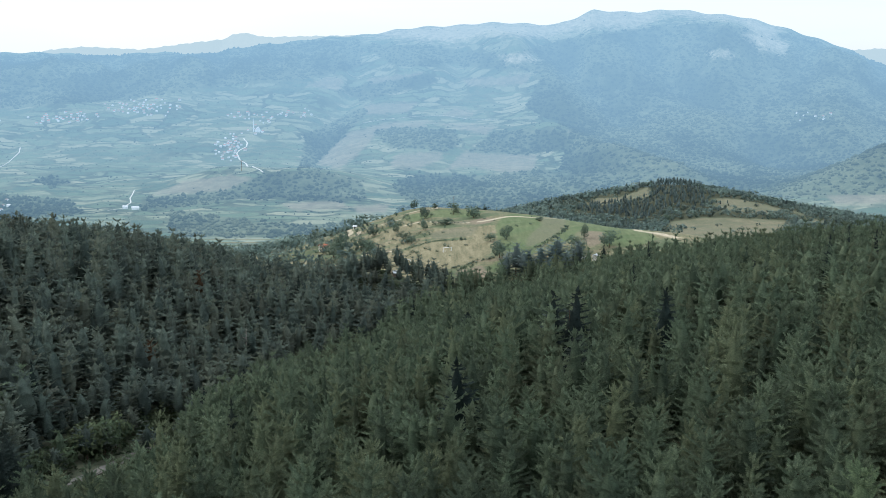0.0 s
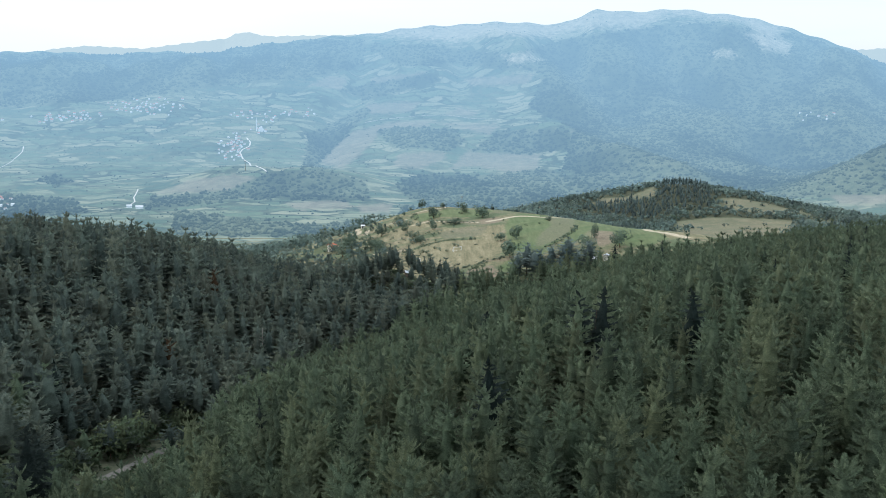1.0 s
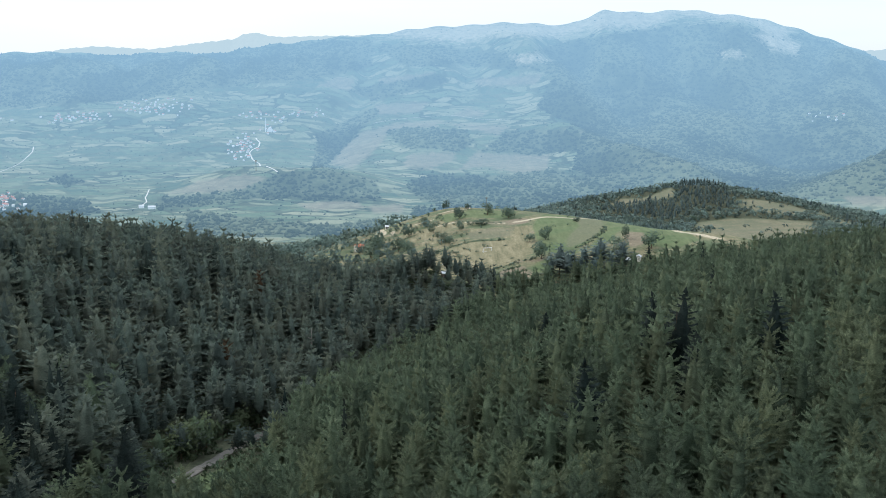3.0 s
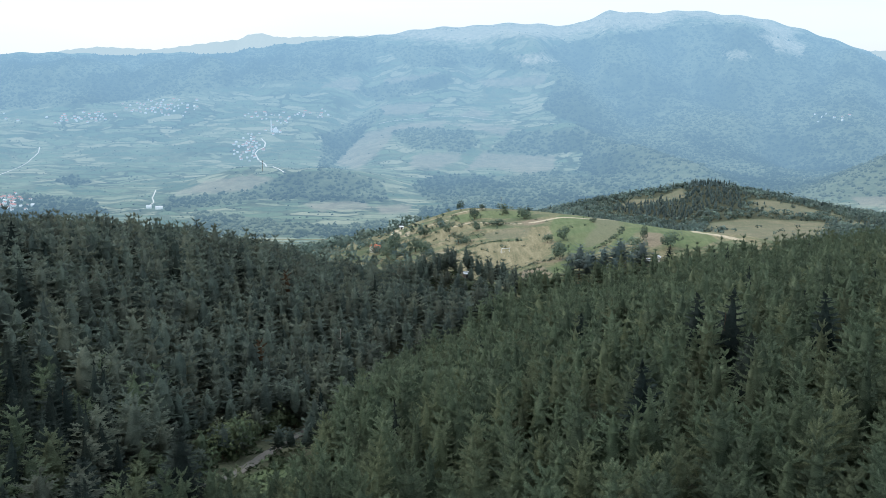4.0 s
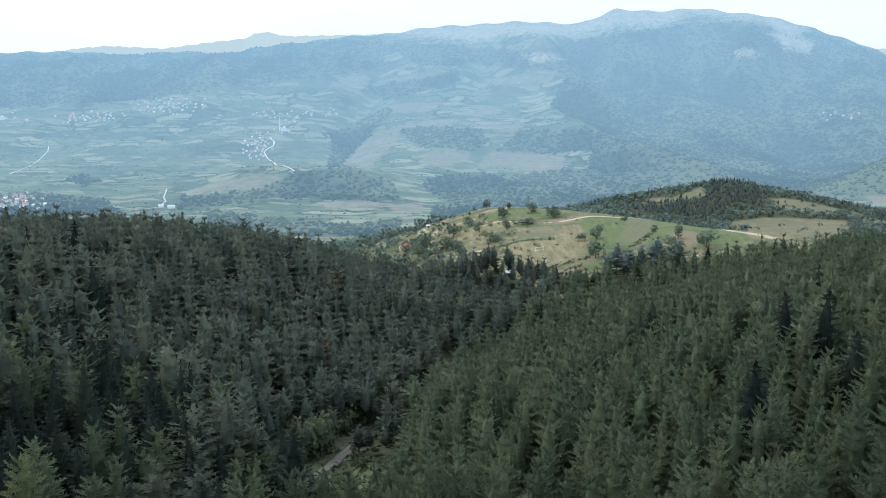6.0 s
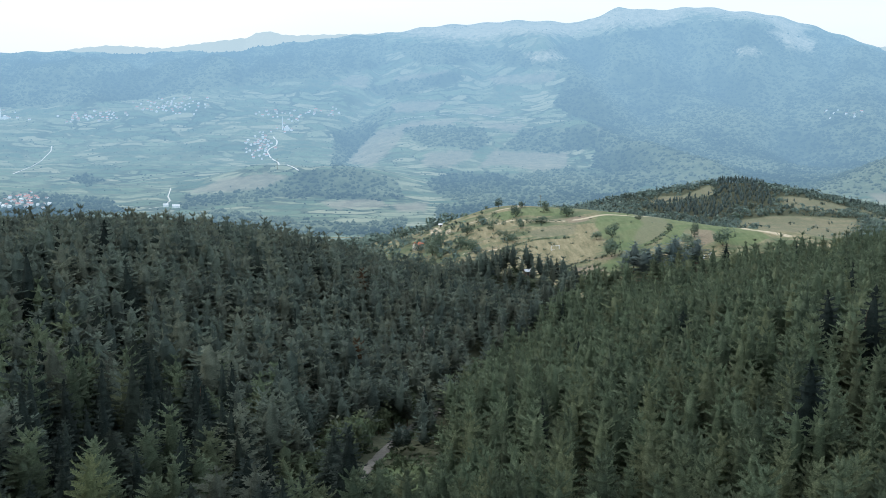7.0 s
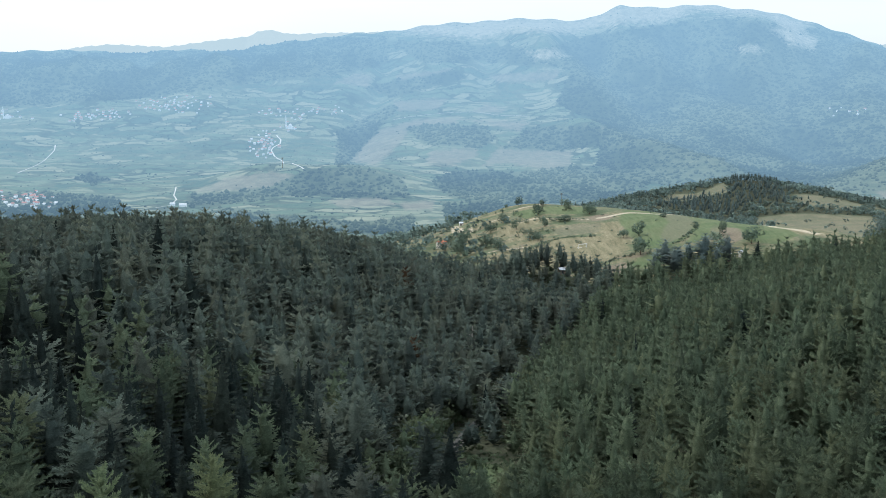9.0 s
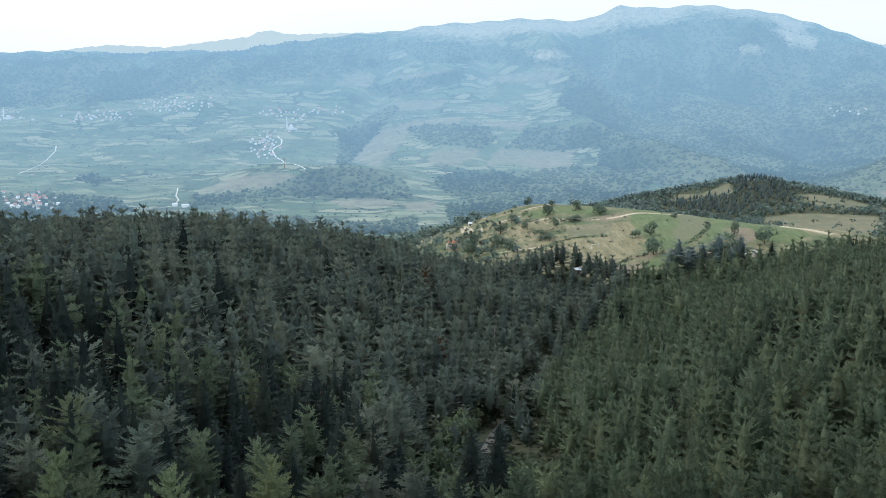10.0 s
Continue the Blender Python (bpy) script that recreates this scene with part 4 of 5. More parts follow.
    for k, (sx, sy) in enumerate(GROVE):
        t = standing_tree("pine_tree", PINES[1][k % 5], trunk_mesh(np.random.RandomState(k), 18, 0.22), HAZED_HILL_PINE, "dark bushy pine tree at the edge of the meadow", "pine tree", "meadow edge pines")
        q = 0.86 + 0.12 * math.sin(k * 2.3)
        t.matrix_basis = pose(sx, sy, float(height(sx, sy)) - 0.3, 0, 0, k * 50) @ Matrix.Diagonal((1.85, 1.85, q, 1))
    for k, (sx, sy) in enumerate(ROAD_PINES):
        t = standing_tree("pine_tree", PINES[0][k % 5], trunk_mesh(np.random.RandomState(k), 18, 0.22), HAZED_PINE, "young grey-green pine tree crowding the forest road", "pine tree", "roadside pines")
        t.matrix_basis = pose(sx, sy, float(height(sx, sy)) - 0.3, 0, 0, k * 70) @ Matrix.Diagonal((0.6, 0.6, 0.45 + 0.06 * k, 1))
    rest = ~single
    grade = np.where(near < 115, 0, np.where(near < 185, 1, 2))
    grade = np.where((y < 45) | ~in_view | (screened(x, y, z + 18 * tall) & (near > 150)), 3, grade)
    scale[:, 0] *= np.where(grade >= 2, 1.2, 1.0)
    for level in range(4):
        for kind, shapes, leaf, word in ((0, PINES[level], PINE, "pine"), (1, PINES[level], HAZED_PINE, "pine"), (2, SPRUCES[level], SPRUCE, "spruce")):
            pick = rest & (grade == level) & (np.where(spruce, 2, hazed) == kind)
            if pick.any():
                mass("%s_forest" % word, shapes, xyz[pick], scale[pick], turn[pick], which[pick] % len(shapes), tone[pick], leaf,
                     "dense grey-green pine forest covering the slopes" if word == "pine" else "scattered dark spruces within the pine forest", "forest")


plant_forest()


# ---------------------------------------------------------------- the forest road
def strip(name, line, width, material, lift, seed, kind, label, category):
    """A road or path laid over the land, with ragged edges and a low crown."""
    rng = np.random.RandomState(seed)
    pts = np.array(line, float)
    seg = np.concatenate([[0], np.cumsum(np.hypot(*np.diff(pts, axis=0).T))])
    s = np.arange(0, seg[-1], max(1.5, width * 0.6))
    cx, cy = np.interp(s, seg, pts[:, 0]), np.interp(s, seg, pts[:, 1])
    for _ in range(6):
        cx[1:-1], cy[1:-1] = (cx[:-2] + cx[1:-1] * 2 + cx[2:]) / 4, (cy[:-2] + cy[1:-1] * 2 + cy[2:]) / 4
    tx, ty = np.gradient(cx), np.gradient(cy)
    t = np.hypot(tx, ty)
    nx, ny = -ty / t, tx / t
    cols = (-0.5, -0.28, 0.0, 0.28, 0.5)
    v = []
    for o in cols:
        w = width * (o + (rng.uniform(-0.07, 0.07, len(s)) if abs(o) == 0.5 else 0))
        x, y = cx + nx * w, cy + ny * w
        v.append(np.stack([x, y, np.maximum(height(x, y), height(cx, cy) - 0.15) + lift + 0.10 * (1 - 2 * abs(o))], 1))
    n = len(s)
    i = (np.arange(len(cols) - 1)[:, None] * n + np.arange(n - 1)[None]).ravel()
    ob = link(name, np.concatenate(v), np.stack([i, i + 1, i + 1 + n, i + n], 1), material)
    return tagged(ob, label, category, kind=kind)


strip("road", ROAD_LINE, 2.3, ROAD, 0.25, 3, "structure", "pale unpaved gravel road through the pine forest", "road")


# ---------------------------------------------------------------- young broadleaf trees by the road, hedges and woods on the hills
BUSHES = [broadleaf(101 + k, 6, 5.0, 6, 26, 0.05) for k in range(4)]
FAR_BUSH = [broadleaf(121 + k, 6, 5.2, 3, 7, 0.0) for k in range(4)]
SMALL_BUSH = [broadleaf(131 + k, 6, 5.2, 3, 4, 0.0) for k in range(4)]


def woods_on(name, x, y, tall, wide, seed, shapes, material, label):
    rng = np.random.RandomState(seed)
    n = len(x)
    xyz = np.stack([x, y, height(x, y) - 0.4], 1)
    mass(name, shapes, xyz, np.stack([wide, tall], 1), rng.uniform(0, math.tau, n), rng.randint(0, len(shapes), n), rng.uniform(0.05, 0.95, n), material, label, "woods")


def roadside():
    rng = np.random.RandomState(5)
    trees = [standing_tree("broadleaf_tree", BUSHES[k], trunk_mesh(rng, 3, 0.10), LEAF, "bushy light green broadleaf tree beside the forest road", "tree", "roadside trees") for k in range(4)]
    done = set()
    for i in range(46):
        f = rng.uniform(0, 1)
        s = 1 if i % 3 else -1
        k = f * (len(ROAD_LINE) - 4) + 1
        a, b = ROAD_LINE[int(k)], ROAD_LINE[int(k) + 1]
        px, py = a[0] + (b[0] - a[0]) * (k % 1), a[1] + (b[1] - a[1]) * (k % 1)
        px += -s * rng.uniform(3.6, 7.5) if s > 0 else rng.uniform(4.2, 9)
        q = rng.uniform(0.6, 1.15) * (1.25 if s > 0 else 0.4)
        m = pose(px, py, float(height(px, py)) - 0.2, 0, 0, rng.uniform(0, 360)) @ Matrix.Diagonal((q * 0.85, q * 0.85, q, 1))
        t = trees[i % 4]
        if i % 4 in done:
            t = copy_thing(t, pose(0, 0, 0))
        done.add(i % 4)
        t.matrix_basis = m


roadside()


def undergrowth():
    """Low bushes and ferns between the trees and over the clearing by the road."""
    x, y, rng = scatter(-125, -20, 95, 300, 2.9, 61)
    d = along(x, y, ROAD_LINE)
    keep = (d > 2.2) & (rng.uniform(0, 1, len(x)) < np.where(inside(x, y, CLEARING) > -2, 0.95, 0.6))
    x, y = x[keep], y[keep]
    hx, hy = HUT_AT[0] + rng.normal(0, 17, 150), HUT_AT[1] + rng.normal(-6, 11, 150)
    far = np.hypot(hx - HUT_AT[0], hy - HUT_AT[1]) > 4.5
    x, y = np.concatenate([x, hx[far]]), np.concatenate([y, hy[far]])
    s = rng.uniform(0.12, 0.40, len(x)) * np.where(y > 350, 1.5, 1.0)
    woods_on("undergrowth", x, y, s, s * rng.uniform(1.1, 1.8, len(x)), 7, SMALL_BUSH, LEAF, "low green bushes and ferns beside the forest road")


undergrowth()


def hill_woods():
    rng = np.random.RandomState(8)
    # broadleaf slope on the hill's valley side, and behind the spur
    x, y, _ = scatter(-560, 130, 430, 1345, 8.5, 31)
    z = height(x, y)
    west = smooth(14, -6, z) * smooth(-20, -70, x)
    keep = (forest(x, y) < 0) & (rng.uniform(0, 1, len(x)) < 0.15 * smooth(-20, -50, x) * smooth(640, 600, y) + west * 0.8)
    x, y = x[keep], y[keep]
    s = rng.uniform(0.6, 1.4, len(x))
    woods_on("hillside_woods", x, y, s, s * rng.uniform(0.85, 1.15, len(x)), 1, SMALL_BUSH, HAZED_FAR_LEAF, "mixed green broadleaf woods on the hillside")
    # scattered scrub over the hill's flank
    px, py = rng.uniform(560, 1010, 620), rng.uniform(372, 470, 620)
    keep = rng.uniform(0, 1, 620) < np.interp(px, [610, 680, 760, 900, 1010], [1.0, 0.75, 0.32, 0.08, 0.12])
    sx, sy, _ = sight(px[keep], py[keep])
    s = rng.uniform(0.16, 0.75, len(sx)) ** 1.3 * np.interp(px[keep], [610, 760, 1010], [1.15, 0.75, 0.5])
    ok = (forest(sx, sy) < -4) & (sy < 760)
    woods_on("scrub", sx[ok], sy[ok], s[ok], s[ok] * 1.15, 6, FAR_BUSH, HAZED_HILL_LEAF, "scattered green scrub and bushes over the meadow hill")
    # mixed woods on the hill behind, dark conifers on its top
    x, y, _ = scatter(20, 620, 720, 1180, 5.4, 33)
    px, py = chart(x, y, height(x, y))
    free = np.max([inside(x, y, g) for g in HILL_FIELDS], axis=0) + rng.normal(0, 2.5, len(x))
    conifers = inside(px, py, [(1030, 372), (1060, 360), (1100, 355), (1152, 350), (1158, 322), (1200, 312), (1238, 336), (1256, 346), (1240, 368), (1185, 374), (1140, 390), (1080, 388)])
    keep = (free < 0) & (rng.uniform(0, 1, len(x)) < np.where(conifers > 0, 1.0, 0.86))
    keep |= (free > 0) & (rng.uniform(0, 1, len(x)) < np.where(free < 6, 0.12, 0.035))
    x, y, px, dark = x[keep], y[keep], px[keep], (conifers + rng.normal(0, 5, len(px)) > 0)[keep]
    dark |= rng.uniform(0, 1, len(x)) < 0.10
    s = rng.uniform(0.6, 1.35, len(x)) * (0.85 + 0.2 * waves(x, y, 70, 19))
    woods_on("hill_broadleaf_woods", x[~dark], y[~dark], s[~dark], s[~dark] * rng.uniform(0.85, 1.25, (~dark).sum()), 2, SMALL_BUSH, HAZED_FAR_LEAF, "mixed green broadleaf woods on the rounded hill")
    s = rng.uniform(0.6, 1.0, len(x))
    woods_on("hill_conifer_woods", x[dark], y[dark], s[dark] * 0.50, s[dark] * 0.85, 3, PINES[3], HAZED_HILL_PINE, "dark conifer wood on the rounded hilltop")
    # hedges along the field edges of the meadow hill
    hx, hy = [], []
    for line, k in ((HEDGE_LINE, 46), (WALL_LINE, 26), (BANK_LINE, 44), (TRACKS[2], 16), (TRACKS[5], 14)):
        p = np.array(line)
        seg = np.concatenate([[0], np.cumsum(np.hypot(*np.diff(p, axis=0).T))])
        t = rng.uniform(0, seg[-1], k * 2)
        hx += list(np.interp(t, seg, p[:, 0]) + rng.normal(0, 0.9, len(t)))
        hy += list(np.interp(t, seg, p[:, 1]) + rng.normal(0, 0.9, len(t)))
    s = rng.uniform(0.08, 0.26, len(hx))
    woods_on("hedge", np.array(hx), np.array(hy), s, s * 1.3, 4, FAR_BUSH, HAZED_HILL_LEAF, "low scrubby hedges along the meadow edges")


hill_woods()

# single trees on the meadow hill: bearing, dip of the foot, height in metres, breadth over height
HILL_TREES = [(838, 386, 7.0, 1.25), (803, 380, 7.5, 0.8), (868, 429, 5.0, 1.0), (896, 424, 8.0, 0.75), (884, 458, 10, 0.8), (716, 430, 5.5, 1.5), (728, 432, 4.5, 1.1),
              (750, 408, 6.5, 0.7), (752, 388, 8, 0.9), (705, 412, 7, 0.8), (733, 372, 7, 0.7), (790, 398, 4, 2.0), (1034, 424, 8, 0.5), (1068, 390, 5.5, 1.0), (660, 420, 7, 0.9),
              (690, 400, 6, 1.0), (770, 372, 5, 0.8), (606, 450, 12, 0.6), (640, 446, 9, 0.9), (590, 456, 9, 1.0), (656, 450, 8, 0.8), (1016, 448, 8, 1.2), (1078, 440, 9, 0.9), (955, 392, 3.0, 1.2), (1180, 392, 7, 0.9)]


def hill_trees():
    rng = np.random.RandomState(14)
    shapes = [broadleaf(141 + k, 10, 7.6, 9, 40, 0.10) for k in range(4)]
    trees = [standing_tree("field_tree", shapes[k], trunk_mesh(rng, 6, 0.3), HAZED_HILL_LEAF, "", "tree", "meadow trees") for k in range(4)]
    fresh = set()
    for i, (a, b, tall, fat) in enumerate(HILL_TREES):
        x, y, z = (float(v) for v in sight(a, b))
        q = tall / 10 * 1.05
        t = trees[i % 4]
        if i % 4 in fresh:
            t = copy_thing(t, pose(0, 0, 0))
        fresh.add(i % 4)
        t.matrix_basis = pose(x, y, z - 0.2, 0, 0, rng.uniform(0, 360)) @ Matrix.Diagonal((q * fat * 1.15, q * fat * 1.15, q, 1))
        tagged(t, ("low spreading" if fat > 1.15 else "slender" if fat < 0.76 else "round-crowned") + " dark green tree standing alone on the meadow hill", "tree", "meadow trees")


hill_trees()


# ---------------------------------------------------------------- woods and hedges across the valley
def far_woods():
    rng = np.random.RandomState(17)
    n = 76000
    b = rng.uniform(-0.62, 0.60, n)
    q = rng.uniform(70, 440, n)
    y = np.where(q < 160, CREST_AT - 650 * (q - 70) / 90, np.interp(q, SLOPE_Y[::-1], SLOPE_D[::-1])) + rng.uniform(-15, 15, n)
    x = b * y
    z = far_height(x, y)
    px, py = chart(x, y, z)
    best = np.max([inside(px, py, s) for s in FAR_WOODS], axis=0)
    bald = np.max([inside(px, py, s) for s in FAR_BALD], axis=0)
    rag = waves(px, py * 2, 40, 12) * 5
    chance = np.where(best + rag > 0, 0.62, 0.05 + 0.24 * (waves(px, py * 2.6, 60, 15) > 0.40))
    chance = np.where(bald > 0, 0.03, chance)
    chance = np.where((np.max([inside(px, py, s) for s in FAR_TAN], axis=0) > 0) & (best + rag <= 0), 0.01, chance)
    keep = (rng.uniform(0, 1, n) < chance) & (y > 1345)
    x, y, z, inner = x[keep], y[keep], z[keep], (best + rag > 0)[keep]
    n = len(x)
    gem = np.array([(1, 0, 0), (0, 1, 0), (-1, 0, 0), (0, -1, 0), (0, 0, 1), (0, 0, -1)], float)
    tri = np.array([(0, 1, 4), (1, 2, 4), (2, 3, 4), (3, 0, 4), (1, 0, 5), (2, 1, 5), (3, 2, 5), (0, 3, 5)])
    shapes = [(gem * rng.uniform(0.7, 1.3, (6, 1)), tri, gem, np.zeros(6)) for _ in range(5)]
    s = rng.uniform(2.6, 5.4, n) * (y / 3000) ** 0.5 * np.where(inner, 1.0, 0.46)
    mass("backdrop_woods", shapes, np.stack([x, y, z + s * 0.35], 1), np.stack([s * rng.uniform(0.9, 1.6, n), s], 1), rng.uniform(0, math.tau, n), rng.randint(0, 5, n), rng.uniform(0, 1, n), FAR_WOOD,
              "far blue-green woods and hedges across the valley", "woods")


far_woods()


# ---------------------------------------------------------------- buildings, goals and poles
def part(name, bm, material, parent, label=""):
    """One mesh object under a thing or under a part."""
    me = bpy.data.meshes.new(name)
    bm.to_mesh(me)
    bm.free()
    me.materials.append(material)
    ob = new(name, me)
    ob.parent = parent
    return tagged(ob, label)


def slab(bm, x0, x1, y0, y1, z0, z1):
    v = [bm.verts.new(p) for p in ((x0, y0, z0), (x1, y0, z0), (x1, y1, z0), (x0, y1, z0), (x0, y0, z1), (x1, y0, z1), (x1, y1, z1), (x0, y1, z1))]
    for f in ((3, 2, 1, 0), (4, 5, 6, 7), (0, 1, 5, 4), (1, 2, 6, 5), (2, 3, 7, 6), (3, 0, 4, 7)):
        bm.faces.new([v[i] for i in f])
    return bm


def rod(bm, a, b, r0, r1=None, sides=6):
    """A tapered round bar from a to b."""
    a, b = Vector(a), Vector(b)
    q = (b - a).to_track_quat("Z", "Y").to_matrix()
    rings = []
    for p, r in ((a, r0), (b, r0 if r1 is None else r1)):
        rings.append([bm.verts.new(p + q @ Vector((r * math.cos(math.tau * i / sides), r * math.sin(math.tau * i / sides), 0))) for i in range(sides)])
    for i in range(sides):
        j = (i + 1) % sides
        bm.faces.new((rings[0][i], rings[0][j], rings[1][j], rings[1][i]))
    bm.faces.new(rings[0][::-1])
    bm.faces.new(rings[1])
    return bm


def gable_roof(bm, w, d, z, rise, over=0.5, thick=0.25):
    """Two sloping roof slabs with eaves."""
    a, b = w / 2 + over, d / 2 + over
    drop = rise * over / (d / 2)
    prof = [(-b, z - drop), (0, z + rise), (b, z - drop), (b, z - drop + thick), (0, z + rise + thick * 1.3), (-b, z - drop + thick)]
    ends = [[bm.verts.new((x, y, h)) for y, h in prof] for x in (-a, a)]
    n = len(prof)
    for i in range(n):
        j = (i + 1) % n
        bm.faces.new((ends[0][i], ends[0][j], ends[1][j], ends[1][i]))
    for e, s in ((ends[0], 1), (ends[1], -1)):
        bm.faces.new([e[i] for i in (0, 1, 4, 5)][::s])
        bm.faces.new([e[i] for i in (1, 2, 3, 4)][::s])
    return bm


def wall_block(bm, w, d, z, rise, foot=1.5):
    """Walls with their gable ends."""
    prof = [(-d / 2, -foot), (d / 2, -foot), (d / 2, z), (0, z + rise - 0.02), (-d / 2, z)]
    ends = [[bm.verts.new((x, y, h)) for y, h in prof] for x in (-w / 2, w / 2)]
    for i in range(5):
        j = (i + 1) % 5
        bm.faces.new((ends[0][i], ends[0][j], ends[1][j], ends[1][i]))
    bm.faces.new(ends[0][::-1])
    bm.faces.new(ends[1])
    return bm


# village walls, roofs, windows and roads glow faintly with painted haze
FAR_WALLS = [plain("far_white_plaster", (0.78, 0.77, 0.74), 0.9, 0.12, 0.3, haze_glow=True), plain("far_cream_plaster", (0.55, 0.50, 0.42), 0.9, 0.15, 0.3, haze_glow=True)]
FAR_ROOFS = [plain("far_red_tiles", (0.42, 0.16, 0.11), 0.9, 0.25, 0.4, haze_glow=True), plain("far_brown_tiles", (0.26, 0.15, 0.11), 0.9, 0.25, 0.4, haze_glow=True), plain("far_pale_roof", (0.62, 0.62, 0.62), 0.7, 0.15, 0.4, haze_glow=True)]
FAR_GLASS = plain("far_dark_window", (0.10, 0.12, 0.14), 0.3, 0.2, 0.4, haze_glow=True)
FAR_ROAD = plain("far_pale_road", (0.56, 0.54, 0.49), 0.95, 0.15, 0.05, haze_glow=True)


def house(w, d, z, wall, roof, label):
    root = new("house")
    tagged(root, label, "house", "village houses")
    part("wall", wall_block(bmesh.new(), w, d, z, d * 0.32), wall, root)
    top = part("roof", gable_roof(bmesh.new(), w, d, z, d * 0.32), roof, root)
    part("chimney", slab(bmesh.new(), w * 0.2, w * 0.2 + 0.8, -0.4, 0.4, z + d * 0.22, z + d * 0.32 + 1.0), wall, top)
    for k in range(2):
        x = w * (k - 0.5) * 0.5
        part("window", slab(bmesh.new(), x - 0.7, x + 0.7, -d / 2 - 0.03, -d / 2 + 0.1, z * 0.45, z * 0.45 + 1.4), FAR_GLASS, root)
    return root


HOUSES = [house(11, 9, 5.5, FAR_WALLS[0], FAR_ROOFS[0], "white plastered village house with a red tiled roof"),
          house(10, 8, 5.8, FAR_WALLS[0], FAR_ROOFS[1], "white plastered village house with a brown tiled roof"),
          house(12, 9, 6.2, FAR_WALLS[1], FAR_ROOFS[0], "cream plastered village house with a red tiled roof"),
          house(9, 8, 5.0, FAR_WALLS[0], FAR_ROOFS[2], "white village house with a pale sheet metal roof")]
# groups of houses on the chart: middle, half breadths, slant, number
VILLAGES = [((252, 192), (66, 14), 0.0, 88), ((112, 210), (62, 9), -0.05, 60), ((408, 262), (26, 25), -0.3, 66), ((453, 230), (14, 9), 0.0, 14), ((520, 203), (60, 11), -0.12, 28),
            ((-30, 360), (46, 15), 0.0, 70), ((1440, 208), (42, 7), 0.0, 11), ((440, 205), (40, 9), 0.0, 18), ((-60, 208), (70, 9), 0.0, 26)]


def villages():
    rng = np.random.RandomState(41)
    fresh = set()
    for (cx, cy), (hx, hy), slant, n in VILLAGES:
        k = 0
        taken = []
        while k < n:
            u, v = np.clip(rng.normal(0, 0.5, 2), -1, 1)
            x, y, z = (float(q) for q in sight(cx + u * hx, cy + v * hy + slant * u * hx))
            k += 1
            if y < 1400 or any(math.hypot(x - a, y - b) < 10 for a, b in taken):
                continue
            taken.append((x, y))
            kind = rng.choice(4, p=(0.34, 0.22, 0.22, 0.22))
            t = HOUSES[kind]
            if kind in fresh:
                t = copy_thing(t, pose(0, 0, 0))
            fresh.add(kind)
            q = rng.uniform(0.48, 0.74)
            t.matrix_basis = pose(x, y, z, 0, 0, rng.choice((0, 15, -20, 90, 70, 180))) @ Matrix.Diagonal((q, q, q, 1))


villages()


def minaret(px, py, tall):
    x, y, z = (float(q) for q in sight(px, py))
    root = new("minaret")
    root.matrix_basis = pose(x, y, z)
    tagged(root, "slender white minaret with a pointed cap above village houses", "minaret", "village minarets")
    part("shaft", rod(bmesh.new(), (0, 0, -1), (0, 0, tall * 0.8), 1.9, 1.5, 10), FAR_WALLS[0], root)
    part("balcony", rod(bmesh.new(), (0, 0, tall * 0.62), (0, 0, tall * 0.65), 1.8, 2.7, 10), FAR_WALLS[0], root)
    part("cap", rod(bmesh.new(), (0, 0, tall * 0.8), (0, 0, tall), 1.7, 0.08, 10), FAR_ROOFS[2], root, "pointed grey cap")
    hall = new("mosque")
    hall.matrix_basis = pose(x + 12, y + 4, z)
    tagged(hall, "low white domed prayer hall beside the minaret", "mosque")
    part("wall", slab(bmesh.new(), -8, 8, -7, 7, -2, 7), FAR_WALLS[0], hall)
    bm = bmesh.new()
    bmesh.ops.create_uvsphere(bm, u_segments=12, v_segments=8, radius=6.5, matrix=Matrix.Translation((0, 0, 6.9)))
    part("dome", bm, FAR_ROOFS[2], hall)


minaret(449, 234, 42)
minaret(-52, 214, 40)


def far_road(line, width, label):
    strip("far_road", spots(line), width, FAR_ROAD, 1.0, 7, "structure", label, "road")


far_road([(431, 247), (438, 254), (436, 262), (424, 267), (419, 273), (424, 284), (436, 291), (448, 297), (467, 308)], 4.2, "pale winding road climbing through the village")
far_road([(238, 338), (230, 352), (232, 360), (218, 370), (190, 374)], 2.4, "pale valley road by long white sheds")
far_road([(36, 262), (34, 272), (18, 286), (-2, 298), (-40, 312)], 3.0, "pale lane between fields across the valley")
far_road([(640, 220), (700, 210), (780, 206), (880, 214)], 3.0, "faint farm lane along the far slope")


def long_shed(px, py, w, d, turn):
    x, y, z = (float(q) for q in sight(px, py))
    root = new("farm_shed")
    root.matrix_basis = pose(x, y, z, 0, 0, turn)
    tagged(root, "long low white farm shed on the valley floor", "shed", "valley sheds")
    part("wall", wall_block(bmesh.new(), w, d, 4, 2.2), FAR_WALLS[0], root)
    part("roof", gable_roof(bmesh.new(), w, d, 4, 2.2), FAR_ROOFS[2], root)


long_shed(222, 370, 9, 4, 8)
long_shed(240, 372, 13, 5, 8)


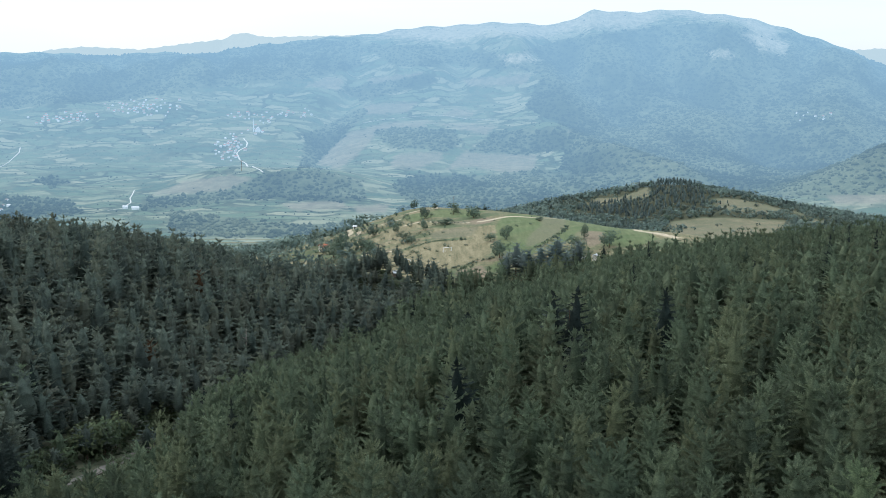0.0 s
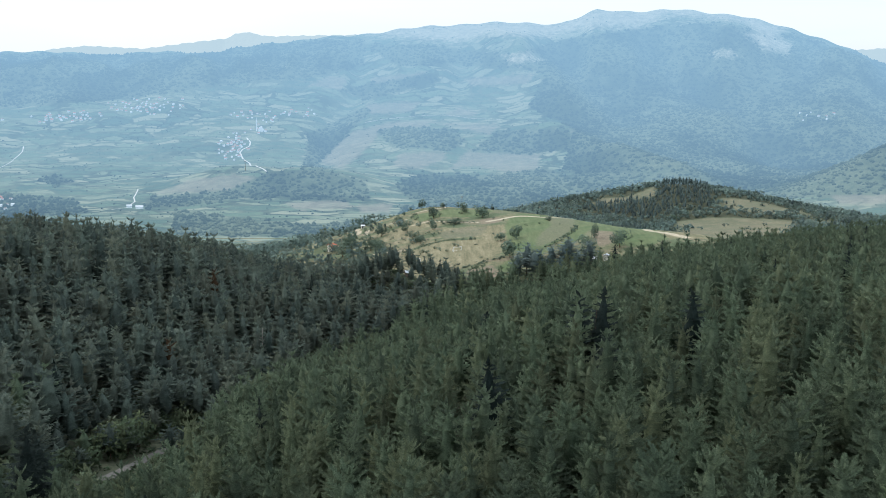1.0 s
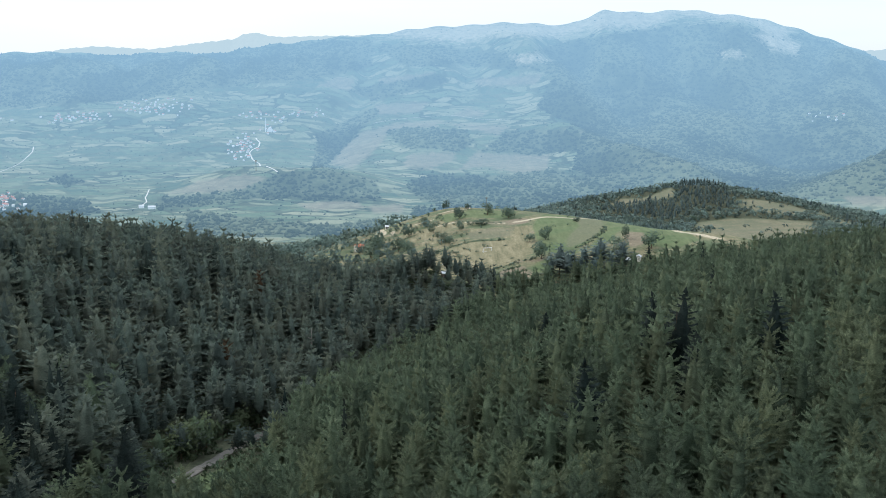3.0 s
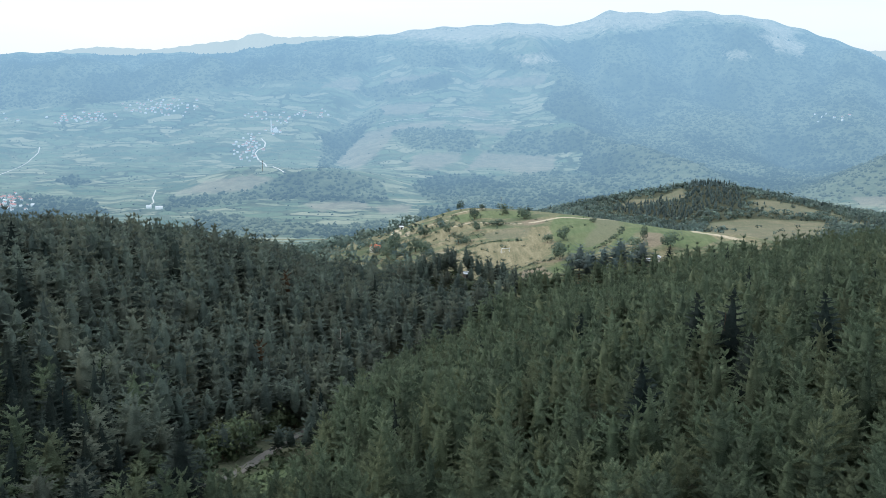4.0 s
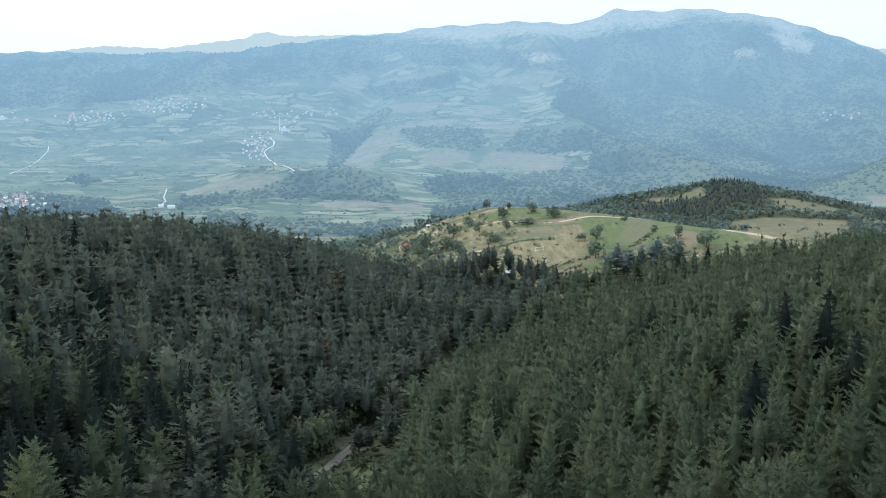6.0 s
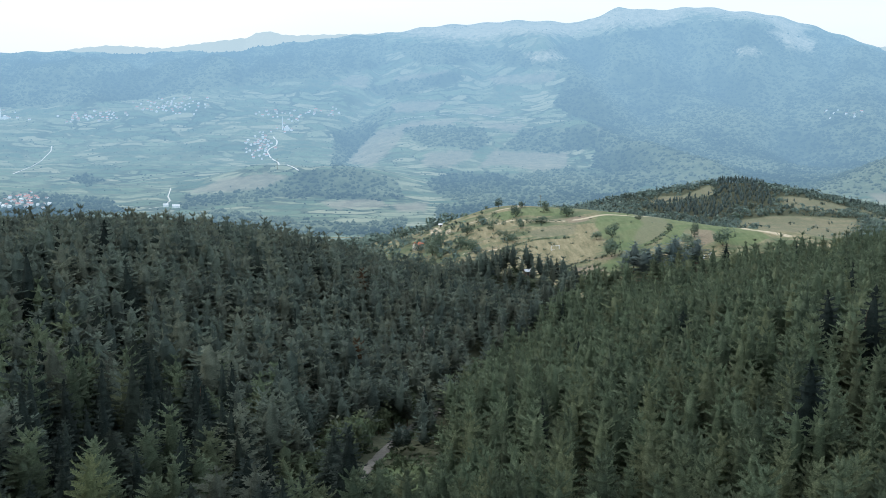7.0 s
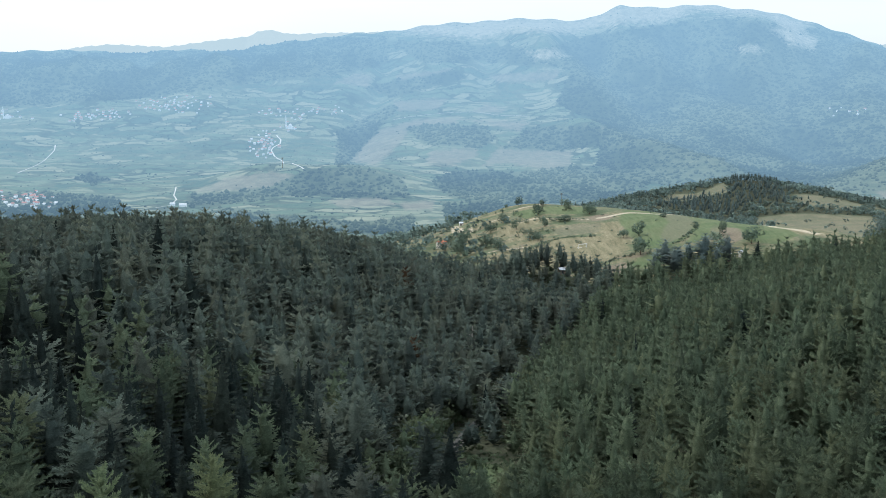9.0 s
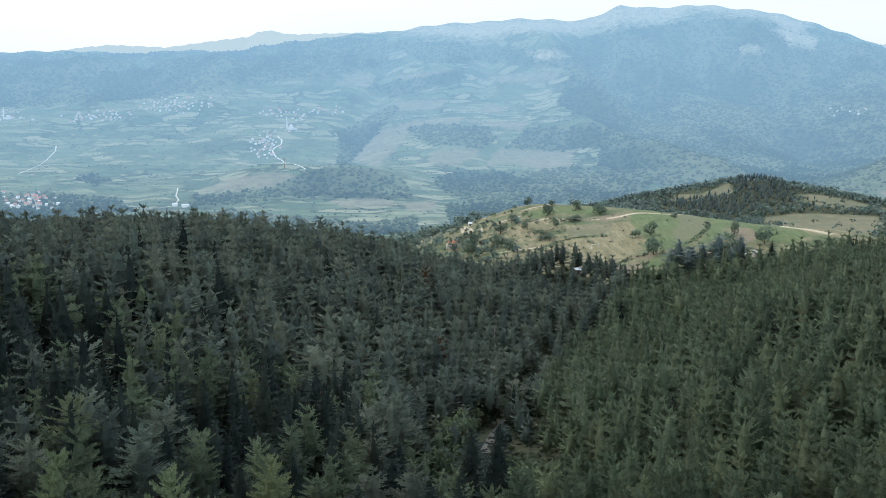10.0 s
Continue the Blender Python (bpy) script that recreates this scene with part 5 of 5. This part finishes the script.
def mast(px, py, tall, base, label):
    x, y, z = (float(q) for q in sight(px, py))
    root = new("power_pole")
    root.matrix_basis = pose(x, y, z, 0, 0, 20)
    tagged(root, label, "pole", "power poles")
    part("pole", rod(bmesh.new(), (0, 0, -0.6), (0, 0, tall), base, base * 0.6), POLE, root)
    for k in (0.86, 0.95):
        part("crossarm", slab(bmesh.new(), -tall * 0.11, tall * 0.11, -base * 0.5, base * 0.5, tall * k, tall * k + base), POLE, root)


POLE = plain("weathered_pole", (0.16, 0.14, 0.12), 0.9, 0.3, 3.0)
mast(803, 371, 9, 0.16, "weathered wooden power pole on the meadow hill")
mast(1068, 392, 7, 0.15, "weathered wooden power pole beside the field track")
mast(428, 305, 24, 0.6, "thin dark power mast on the far wooded spur")

WHITE_PAINT = plain("white_painted_steel", (0.80, 0.80, 0.78), 0.5, 0.08, 4.0)
NET = plain("faded_net_cord", (0.62, 0.62, 0.58), 0.9, 0.1, 3.0)


def goal(x, y, turn):
    z = float(height(x, y))
    root = new("football_goal")
    root.matrix_basis = pose(x, y, z, 0, 0, turn)
    tagged(root, "small white football goal on the straw-coloured meadow", "football goal", "meadow goals")
    for s in (-2.5, 2.5):
        part("post", rod(bmesh.new(), (s, 0, -0.3), (s, 0, 2.2), 0.11, sides=8), WHITE_PAINT, root)
        part("back_stay", rod(bmesh.new(), (s, 0, 2.2), (s, 1.5, -0.1), 0.05), WHITE_PAINT, root)
    part("crossbar", rod(bmesh.new(), (-2.6, 0, 2.2), (2.6, 0, 2.2), 0.11, sides=8), WHITE_PAINT, root)
    part("ground_bar", rod(bmesh.new(), (-2.5, 1.5, 0.05), (2.5, 1.5, 0.05), 0.05), WHITE_PAINT, root)


goal(*spots([(792, 446)])[0], 25)
goal(*spots([(718, 468)])[0], 205)

PLANKS = plain("grey_planks", (0.22, 0.18, 0.14), 0.9, 0.35, 2.5)
SHEET = plain("pale_sheet_roof", (0.46, 0.48, 0.50), 0.45, 0.12, 1.5, 0.3)
TILES = plain("red_clay_tiles", (0.36, 0.12, 0.07), 0.9, 0.3, 1.5)
PLASTER = plain("cream_plaster", (0.62, 0.58, 0.50), 0.9, 0.12, 1.0)
DARK = plain("dark_opening", (0.05, 0.05, 0.05), 0.6, 0.2, 2.0)


def hut(name, x, y, turn, w, d, z, wall, roof, label):
    g = float(height(x, y))
    root = new(name)
    root.matrix_basis = pose(x, y, g, 0, 0, turn)
    tagged(root, label, "hut", "hill huts")
    part("wall", wall_block(bmesh.new(), w, d, z, d * 0.28, 1.0), wall, root)
    part("roof", gable_roof(bmesh.new(), w, d, z, d * 0.28, 0.35, 0.12), roof, root)
    part("door", slab(bmesh.new(), -0.45, 0.45, -d / 2 - 0.05, -d / 2 + 0.02, 0.0, min(2.0, z - 0.2)), DARK, root)
    part("window", slab(bmesh.new(), w * 0.25, w * 0.25 + 0.8, -d / 2 - 0.04, -d / 2 + 0.02, 1.0, 1.8), DARK, root)


hut("hut", HUT_AT[0], HUT_AT[1], 20, 2.6, 2.4, 2.0, PLANKS, SHEET, "small plank hut with a white sheet roof among pines")
hut("hut", 70, 470, -15, 4.5, 3.8, 2.6, PLANKS, SHEET, "small grey hut with a pale roof at the meadow edge")
hut("hut", 77, 473, 70, 3.2, 2.4, 2.0, PLASTER, SHEET, "low white cabin beside the grey hut")
hut("cottage", -75, 592, 30, 5.5, 5, 3.0, PLASTER, TILES, "cream cottage with a red tiled roof among trees")
hut("cottage", -62, 664, -10, 2.4, 2.2, 1.8, PLASTER, SHEET, "low white cottage on the wooded slope")


def snag():
    """A dead standing tree, bleached pale."""
    rng = np.random.RandomState(3)
    x, y = -62.0, 290.0
    root = new("dead_tree")
    root.matrix_basis = pose(x, y, float(height(x, y)))
    tagged(root, "bleached pale dead tree standing among green pines", "tree")
    pale = plain("bleached_wood", (0.34, 0.31, 0.27), 0.9, 0.25, 1.2)
    part("trunk", rod(bmesh.new(), (0, 0, -0.5), (0.3, 0, 14.5), 0.42, 0.10, 8), pale, root)
    for k in range(9):
        a, h = rng.uniform(0, math.tau), rng.uniform(6, 13.5)
        part("branch", rod(bmesh.new(), (0.015 * h, 0, h), (1.6 * math.cos(a), 1.6 * math.sin(a), h + 0.9), 0.12, 0.03, 5), pale, root)


snag()
